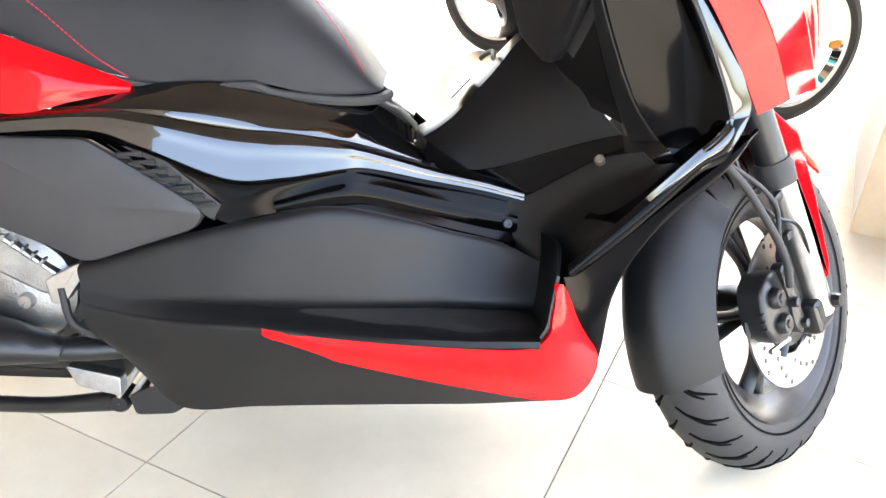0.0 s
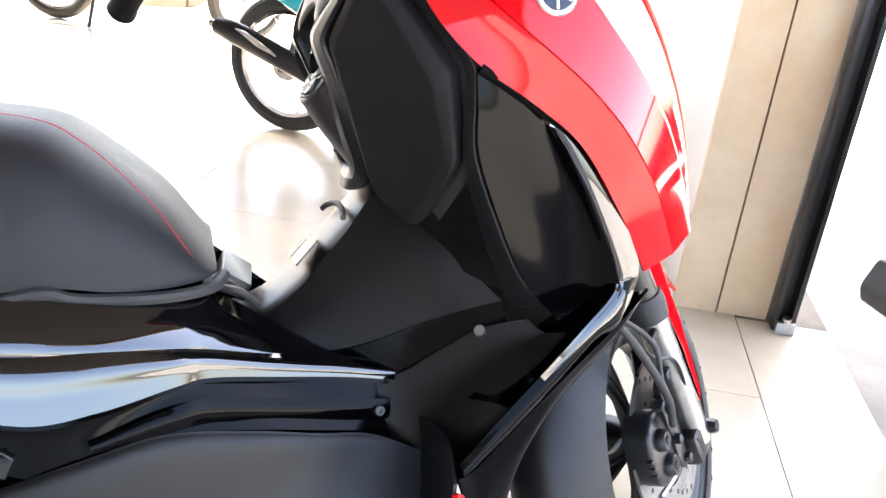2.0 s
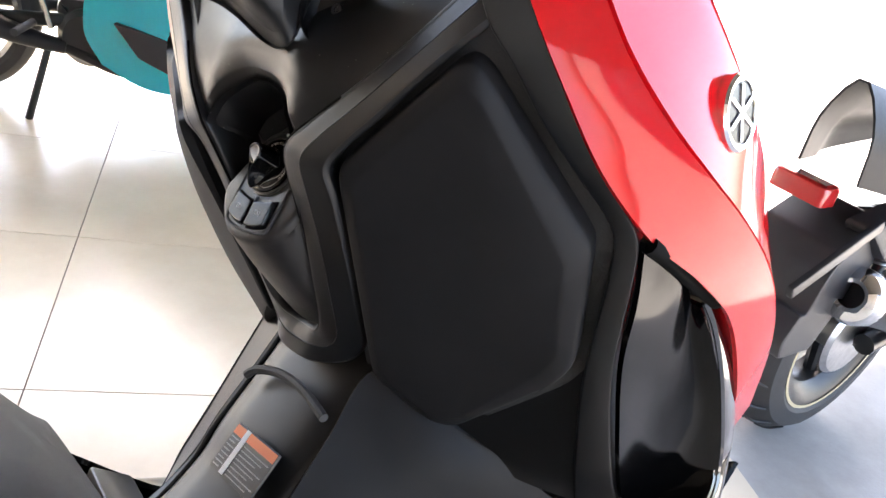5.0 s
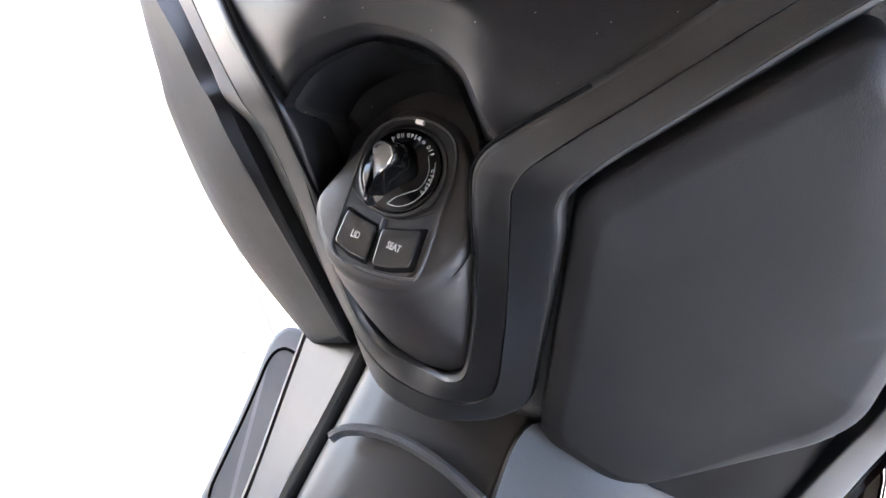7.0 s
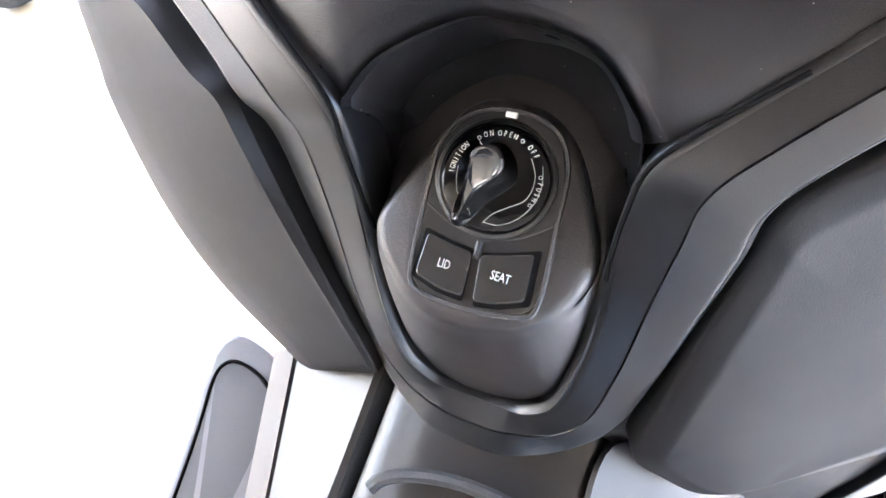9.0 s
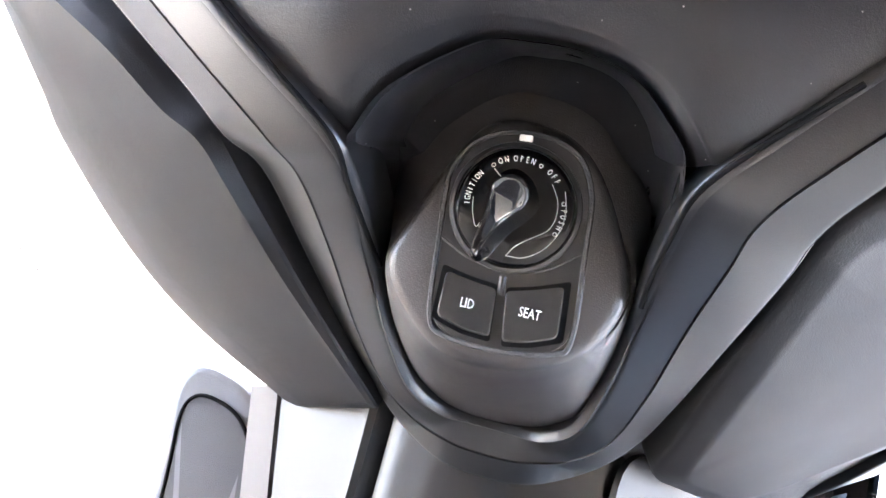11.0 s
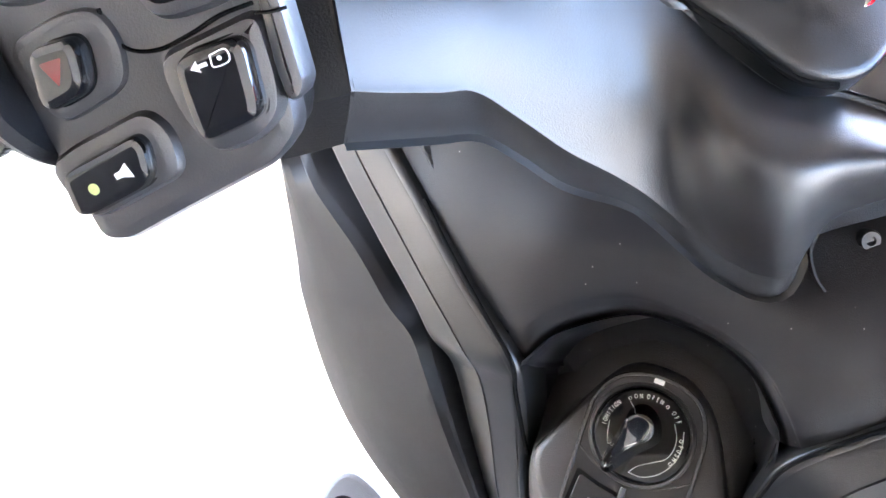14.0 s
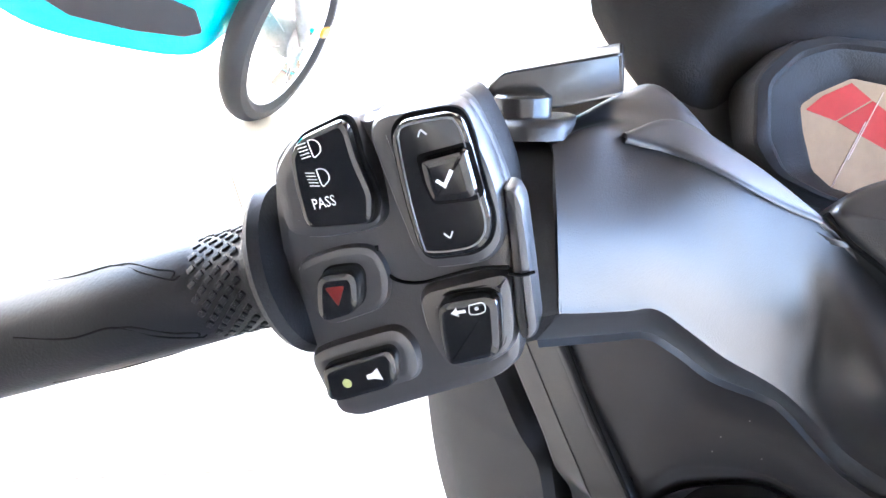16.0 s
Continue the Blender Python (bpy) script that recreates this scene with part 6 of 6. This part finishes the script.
# ---------------------------------------------------------------- other motorcycles
def spoked_bike(name, label, m, paint):
    """An underbone motorcycle: x forward, y left, z up, rear wheel touching the ground at the origin."""
    bike = thing(name, label, "motorcycle", m, group="parked motorcycles")
    for x, nm, turn_ in ((0, "rear_wheel", 0.0), (1.29, "front_wheel", radians(57))):
        fx, fy = Vector((math.cos(turn_), math.sin(turn_), 0)), Vector((-math.sin(turn_), math.cos(turn_), 0))
        c = Vector((x, 0, .285))
        w = part(nm, lathe([(.205, -.022), (.222, -.026), (.226, -.02), (.212, -.012), (.205, 0), (.212, .012), (.226, .02), (.222, .026), (.205, .022)], c, fy, 56), "chrome", bike, "wire spoked wheel with a chrome rim")
        part("tyre", lathe([(.222, -.026), (.240, -.040), (.265, -.036), (.282, -.016), (.285, 0), (.282, .016), (.265, .036), (.240, .040), (.222, .026)], c, fy, 64), "rubber", w)
        part("hub", lathe([(.001, -.05), (.06, -.05), (.066, -.03), (.066, .03), (.06, .05), (.001, .05)], c, fy, 28, closed=False), "alloy", w, "dull alloy drum hub")
        for k in range(18):
            a = 2 * math.pi * k / 18
            s = 1 if k % 2 else -1
            up = Vector((0, 0, 1))
            part("spoke", tube([tuple(c + fx * .06 * math.cos(a) + fy * .03 * s + up * .06 * math.sin(a)), tuple(c + fx * .208 * math.cos(a + .25 * s) + up * .208 * math.sin(a + .25 * s))], .0018, 5, 2), "steel", w)
        if turn_:
            part("reflector", box(c + fx * .08 - fy * .09 + Vector((0, 0, .03)), fx, (0, 0, 1), fy, .05, .03, .012, .008), "amber", bike, "amber side reflector")
    part("swing_arm", join(tube([(0, -.09, .285), (.25, -.10, .30), (.45, -.09, .33)], .022, 10), tube([(0, .09, .285), (.25, .10, .30), (.45, .09, .33)], .022, 10)), "blackmetal", bike)
    part("silencer", tube([(-.25, -.16, .43), (-.16, -.16, .41), (.05, -.155, .34), (.22, -.14, .27), (.40, -.12, .24)], [.034, .046, .046, .034, .022], 18, 30), "blackmetal", bike, "black silencer with a heat shield")
    part("heat_shield", slab(rounded([(-.14, -.204, .44), (-.09, -.204, .43), (.03, -.202, .370), (.05, -.202, .352), (-.04, -.203, .380)], .01), (0, -1, .1), .004, .003, .01), "steel", bike, "bright heat shield")
    part("silencer_tip", tube([(-.28, -.16, .437), (-.25, -.16, .43)], .016, 14, 2), "steel", bike)
    part("shock", tube([(.06, -.10, .33), (.14, -.10, .62)], .022, 12, 4), "steel", bike, "rear shock with a coil spring")
    part("rear_guard", sheet([[(-.36, -.06, .50), (-.20, -.06, .62), (.05, -.06, .66), (.25, -.06, .62)], [(-.37, 0, .52), (-.21, 0, .64), (.05, 0, .68), (.25, 0, .64)], [(-.36, .06, .50), (-.20, .06, .62), (.05, .06, .66), (.25, .06, .62)]], 9, 24, .004), "matte", bike)
    part("tail_lamp", box((-.30, 0, .70), (1, 0, 0), (0, 1, 0), (0, 0, 1), .05, .16, .06, .015), "redlens", bike)
    part("grab_rail", tube([(-.42, -.10, .78), (-.30, -.11, .80), (-.05, -.11, .76)], .012, 10), "blackmetal", bike)
    part("foot_rest", tube([(.30, -.10, .30), (.30, -.26, .30)], .012, 10), "rubber", bike)
    part("engine", join(box((.52, 0, .30), (1, 0, 0), (0, 0, 1), (0, -1, 0), .34, .20, .22, .05), lathe([(.001, .13), (.07, .13), (.09, .11), (.095, 0)], (.46, 0, .28), (0, -1, 0), 28, closed=False)), "blackmetal", bike, "black engine block")
    part("kick_lever", tube([(.36, -.14, .30), (.34, -.17, .40), (.30, -.18, .46)], .010, 10), "chrome", bike)
    part("exhaust_header", tube([(.40, -.12, .24), (.60, -.13, .20), (.74, -.08, .26)], .018, 12), "blackmetal", bike)
    part("seat", sheet([[(-.30, -.10, .72), (0, -.13, .74), (.30, -.13, .72), (.48, -.10, .70)], [(-.30, 0, .80), (0, 0, .80), (.30, 0, .77), (.48, 0, .74)], [(-.30, .10, .72), (0, .13, .74), (.30, .13, .72), (.48, .10, .70)]], 14, 24, .004), "vinyl", bike)
    for s in (-1, 1):
        part("side_cover", sheet([[(-.36, s * .05, .76), (-.10, s * .12, .70), (.20, s * .15, .66), (.45, s * .13, .64)], [(-.30, s * .06, .70), (-.10, s * .135, .62), (.20, s * .165, .54), (.47, s * .14, .52)], [(-.20, s * .06, .64), (.0, s * .12, .56), (.25, s * .15, .46), (.48, s * .13, .44)]], 12, 24, .004), paint, bike)
        part("leg_shield", sheet([[(.52, s * .165, .225), (.66, s * .190, .182), (.84, s * .195, .185), (1.04, s * .180, .212), (1.12, s * .150, .290)], [(.46, s * .15, .33), (.66, s * .200, .33), (.85, s * .210, .36), (1.04, s * .200, .38), (1.13, s * .160, .40)], [(.50, s * .14, .50), (.72, s * .185, .52), (.90, s * .205, .60), (1.06, s * .185, .62), (1.13, s * .150, .62)], [(.75, s * .13, .72), (.88, s * .15, .80), (.98, s * .15, .88), (1.06, s * .13, .90), (1.11, s * .06, .90)]], 24, 32, .005), paint, bike, "painted leg shield")
        INLAY = [(.56, .37), (.64, .278), (.75, .240), (.90, .248), (1.02, .268), (1.06, .290), (1.03, .345), (.90, .365), (.74, .345), (.66, .358)]
        part("shield_inlay", slab(rounded([Vector((x, s * (.200 + .012 * math.sin((x - .5) * 5)), z)) for x, z in INLAY], .008), (0, s, 0), .008, .003, .012), "grey", bike, "dark grey inlay in the shield")
        part("fork_leg", tube([(1.29 - .06 * s, s * .06, .285), (1.18 - .05 * s, s * .06, .55), (1.10, s * .05, .80)], .018, 12, 8), "alloy", bike)
        part("handle_bar", tube([(1.0, 0, 1.0), (.98, s * .15, 1.04), (.92, s * .34, 1.03)], .014, 10), "blackmetal", bike)
    part("front_guard", sheet([[(1.160, -.18, .520), (1.250, -.09, .600), (1.360, .02, .580), (1.450, .11, .460)], [(1.120, -.17, .540), (1.200, -.09, .630), (1.320, .03, .610), (1.430, .14, .470)], [(1.080, -.12, .520), (1.150, -.04, .600), (1.270, .07, .580), (1.370, .17, .460)]], 9, 24, .004), paint, bike)
    part("head_cowl", sheet([[(1.0, -.13, .95), (1.10, -.12, 1.0), (1.18, -.06, .96)], [(1.0, 0, 1.06), (1.10, 0, 1.08), (1.20, 0, 1.0)], [(1.0, .13, .95), (1.10, .12, 1.0), (1.18, .06, .96)]], 10, 14, .004), paint, bike)
    part("head_lamp", lathe([(.001, .03), (.05, .025), (.07, 0), (.07, -.05)], (1.19, 0, .92), (1, 0, -.1), 24, closed=False), "chrome", bike)
    part("centre_stand", tube([(.35, -.12, .25), (.30, -.16, .0)], .012, 10), "blackmetal", bike)
    return bike


TEAL_AT = pose(.775, 2.54, 0, 0, 0, -43.5)
teal = spoked_bike("motorcycle", "teal underbone motorcycle with wire wheels, parked on the tiles", TEAL_AT, "teal")
spoked_bike("motorcycle", "dark underbone motorcycle parked at the back of the shop", pose(-.1, 5.15, 0, 0, 0, -33), "gloss")


def sport_bike(m):
    """The tail of a black motorcycle: x forward, rear wheel on the ground at the origin."""
    bike = thing("motorcycle", "black motorcycle with a grey tail, parked outside on the concrete", "motorcycle", m, group="parked motorcycles")
    c = (0, 0, .29)
    w = part("rear_wheel", lathe([(.17, -.05), (.20, -.06), (.20, .06), (.17, .05), (.15, .03), (.15, -.03)], c, (0, 1, 0), 48), "blackmetal", bike)
    part("tyre", lathe([(.19, -.05), (.215, -.066), (.255, -.060), (.282, -.03), (.29, 0), (.282, .03), (.255, .060), (.215, .066), (.19, .05)], c, (0, 1, 0), 64), "rubber", w, "treaded rear tyre")
    for k in range(20):
        for s in (-1, 1):
            a = 2 * math.pi * (k + .25 * s) / 20
            pts = [(math.cos(a + .12 * t) * r, s * y, .29 + math.sin(a + .12 * t) * r) for t, (y, r) in zip((0, .5, 1), ((.006, .290), (.03, .283), (.055, .262)))]
            part("tread_groove", tube(pts, [.003, .004, .002], 6, 8), "blackmetal", w)
    for k in range(5):
        a = 2 * math.pi * k / 5
        part("spoke", tube([(.04 * math.cos(a), 0, .29 + .04 * math.sin(a)), (.17 * math.cos(a), 0, .29 + .17 * math.sin(a))], [.02, .014], 8, 3), "blackmetal", w)
    part("rim_stripe", lathe([(.196, -.0615), (.202, -.0625), (.204, -.0615)], c, (0, 1, 0), 48, closed=False), "goldprint", w, "thin gold rim stripe")
    part("hub", lathe([(.001, -.06), (.05, -.06), (.05, .06), (.001, .06)], c, (0, 1, 0), 24, closed=False), "alloy", w)
    part("silencer", tube([(-.20, -.11, .457), (-.06, -.13, .43), (.12, -.16, .36), (.45, -.14, .28)], [.056, .062, .055, .03], 20, 24), "blackmetal", bike, "black silencer")
    cap_ = part("silencer_cap", lathe([(.026, .010), (.034, .014), (.050, .008), (.060, -.006), (.060, -.05), (.026, -.05)], (-.21, -.11, .460), (-.97, -.02, .22), 32), "chrome", bike, "bright silencer end cap with a dark outlet")
    part("outlet", lathe([(.001, -.02), (.026, -.02), (.027, .009)], (-.21, -.11, .460), (-.97, -.02, .22), 24, closed=False), "groove", cap_)
    part("shock_spring", tube([(-.14 + .026 * math.cos(t * 2.0) + .004 * t, -.10 + .026 * math.sin(t * 2.0), .48 + .009 * t) for t in [k * .4 for k in range(48)]], .0055, 6, 200), "steel", bike, "coil spring of the rear shock")
    part("shock_body", tube([(-.15, -.10, .44), (-.07, -.10, .68)], .014, 10, 4), "blackmetal", bike)
    part("side_panel", slab(rounded([(-.24, -.09, .60), (-.12, -.12, .66), (.10, -.15, .64), (.02, -.14, .52), (-.16, -.11, .53)], .02), (0, -1, .1), .01, .006, .05), "grey", bike, "dark grey side panel")
    part("guard_stay", box((-.33, -.10, .555), (.9, 0, .45), (-.45, 0, .9), (0, -1, 0), .26, .026, .012, .004), "fork", bike, "dark metal guard stay")
    part("swing_arm", join(tube([(0, .10, .29), (.5, .09, .36)], .025, 10, 4), tube([(0, -.10, .29), (.5, -.09, .36)], .025, 10, 4)), "blackmetal", bike)
    part("rear_sprocket", lathe([(.001, .0), (.09, .0), (.10, -.01), (.001, -.012)], (0, -.075, .29), (0, -1, 0), 32, closed=False), "steel", w)
    part("tail", sheet([[(-.30, -.06, .68), (-.15, -.11, .66), (.0, -.15, .66), (.50, -.15, .70)], [(-.31, -.05, .78), (-.15, -.09, .76), (.0, -.13, .74), (.50, -.12, .76)], [(-.32, 0, .86), (-.15, 0, .83), (.0, 0, .80), (.50, 0, .80)], [(-.31, .05, .78), (-.15, .09, .76), (.0, .13, .74), (.50, .12, .76)], [(-.30, .06, .68), (-.15, .11, .66), (.0, .15, .66), (.50, .15, .70)]], 14, 30, .005), "panel", bike, "black plastic tail")
    part("rear_guard", slab(rounded([(-.35, -.08, .32), (-.365, -.08, .36), (-.34, -.08, .42), (-.32, -.08, .42), (-.305, -.08, .50), (-.28, -.08, .55), (-.16, -.08, .61), (-.11, -.08, .57), (-.19, -.08, .42), (-.235, -.08, .32)], .012), (0, -1, 0), .012, .006, .17), "grey", bike, "dark grey plastic rear guard")
    part("tail_lamp", box((-.28, .04, .635), (1, 0, 0), (0, 1, 0), (0, 0, 1), .06, .12, .04, .012), "redlens", bike)
    part("engine", box((.62, 0, .38), (1, 0, 0), (0, 0, 1), (0, -1, 0), .36, .34, .28, .05), "blackmetal", bike)
    part("frame_tube", tube([(.10, .10, .78), (.35, .12, .66), (.60, .12, .50)], .016, 10), "alloy", bike)
    part("foot_peg", tube([(.36, .10, .34), (.36, .24, .34)], .012, 10), "rubber", bike)
    part("side_stand", tube([(.45, .14, .26), (.42, .26, .0)], .012, 10), "blackmetal", bike)
    part("tank", sheet([[(.50, -.12, .80), (.75, -.16, .92), (1.0, -.12, .95)], [(.50, 0, .84), (.75, 0, 1.02), (1.0, 0, 1.04)], [(.50, .12, .80), (.75, .16, .92), (1.0, .12, .95)]], 12, 18, .005), "gloss", bike)
    fw = part("front_wheel", lathe([(.17, -.04), (.20, -.05), (.20, .05), (.17, .04)], (1.32, 0, .29), (0, 1, 0), 40), "blackmetal", bike)
    part("tyre", lathe([(.19, -.045), (.23, -.055), (.28, -.025), (.29, 0), (.28, .025), (.23, .055), (.19, .045)], (1.32, 0, .29), (0, 1, 0), 48), "rubber", fw)
    for s in (-1, 1):
        part("fork_leg", tube([(1.32, s * .09, .29), (1.12, s * .09, .95)], .022, 12, 4), "fork", bike)
        part("handle_bar", tube([(1.10, 0, 1.02), (1.06, s * .2, 1.06), (1.0, s * .36, 1.04)], .014, 10), "blackmetal", bike)
    return bike


sport_bike(pose(1.74, .02, -.012, 0, 0, -12))

# ---------------------------------------------------------------- floor tiles
def tile_mesh():
    g = 0.0012
    s = TILE / 2 - g
    bm = slab([(-s, -s, 0), (s, -s, 0), (s, s, 0), (-s, s, 0)], (0, 0, 1), 0.0, 0.0008, 0.0028, rings=1)
    me = bpy.data.meshes.new("tile")
    bmesh.ops.recalc_face_normals(bm, faces=bm.faces)
    bm.to_mesh(me)
    bm.free()
    me.materials.append(M["tile"])
    return me


TILE_MESH = tile_mesh()
for i in range(-11, 2):
    for j in range(-6, 7):
        c = ROOM(N_OFF + (i + 0.5) * TILE, E_OFF + (j + 0.5) * TILE)
        if N_OFF + (i + 1) * TILE > 1.25:
            continue
        ob = new("tile", TILE_MESH)
        ob.parent = floor
        ob.matrix_world = Matrix.Translation(c) @ Matrix.Rotation(TA, 4, "Z")
# cut row of tiles up to the threshold
sill = part("cut_tile_row", slab([ROOM(0.9512, -3.2, -0.0), ROOM(1.204, -3.2, -0.0), ROOM(1.204, 1.40, 0), ROOM(0.9512, 1.40, 0)], (0, 0, 1), 0.0, 0.0008, 0.0028, rings=1), "tile", floor)
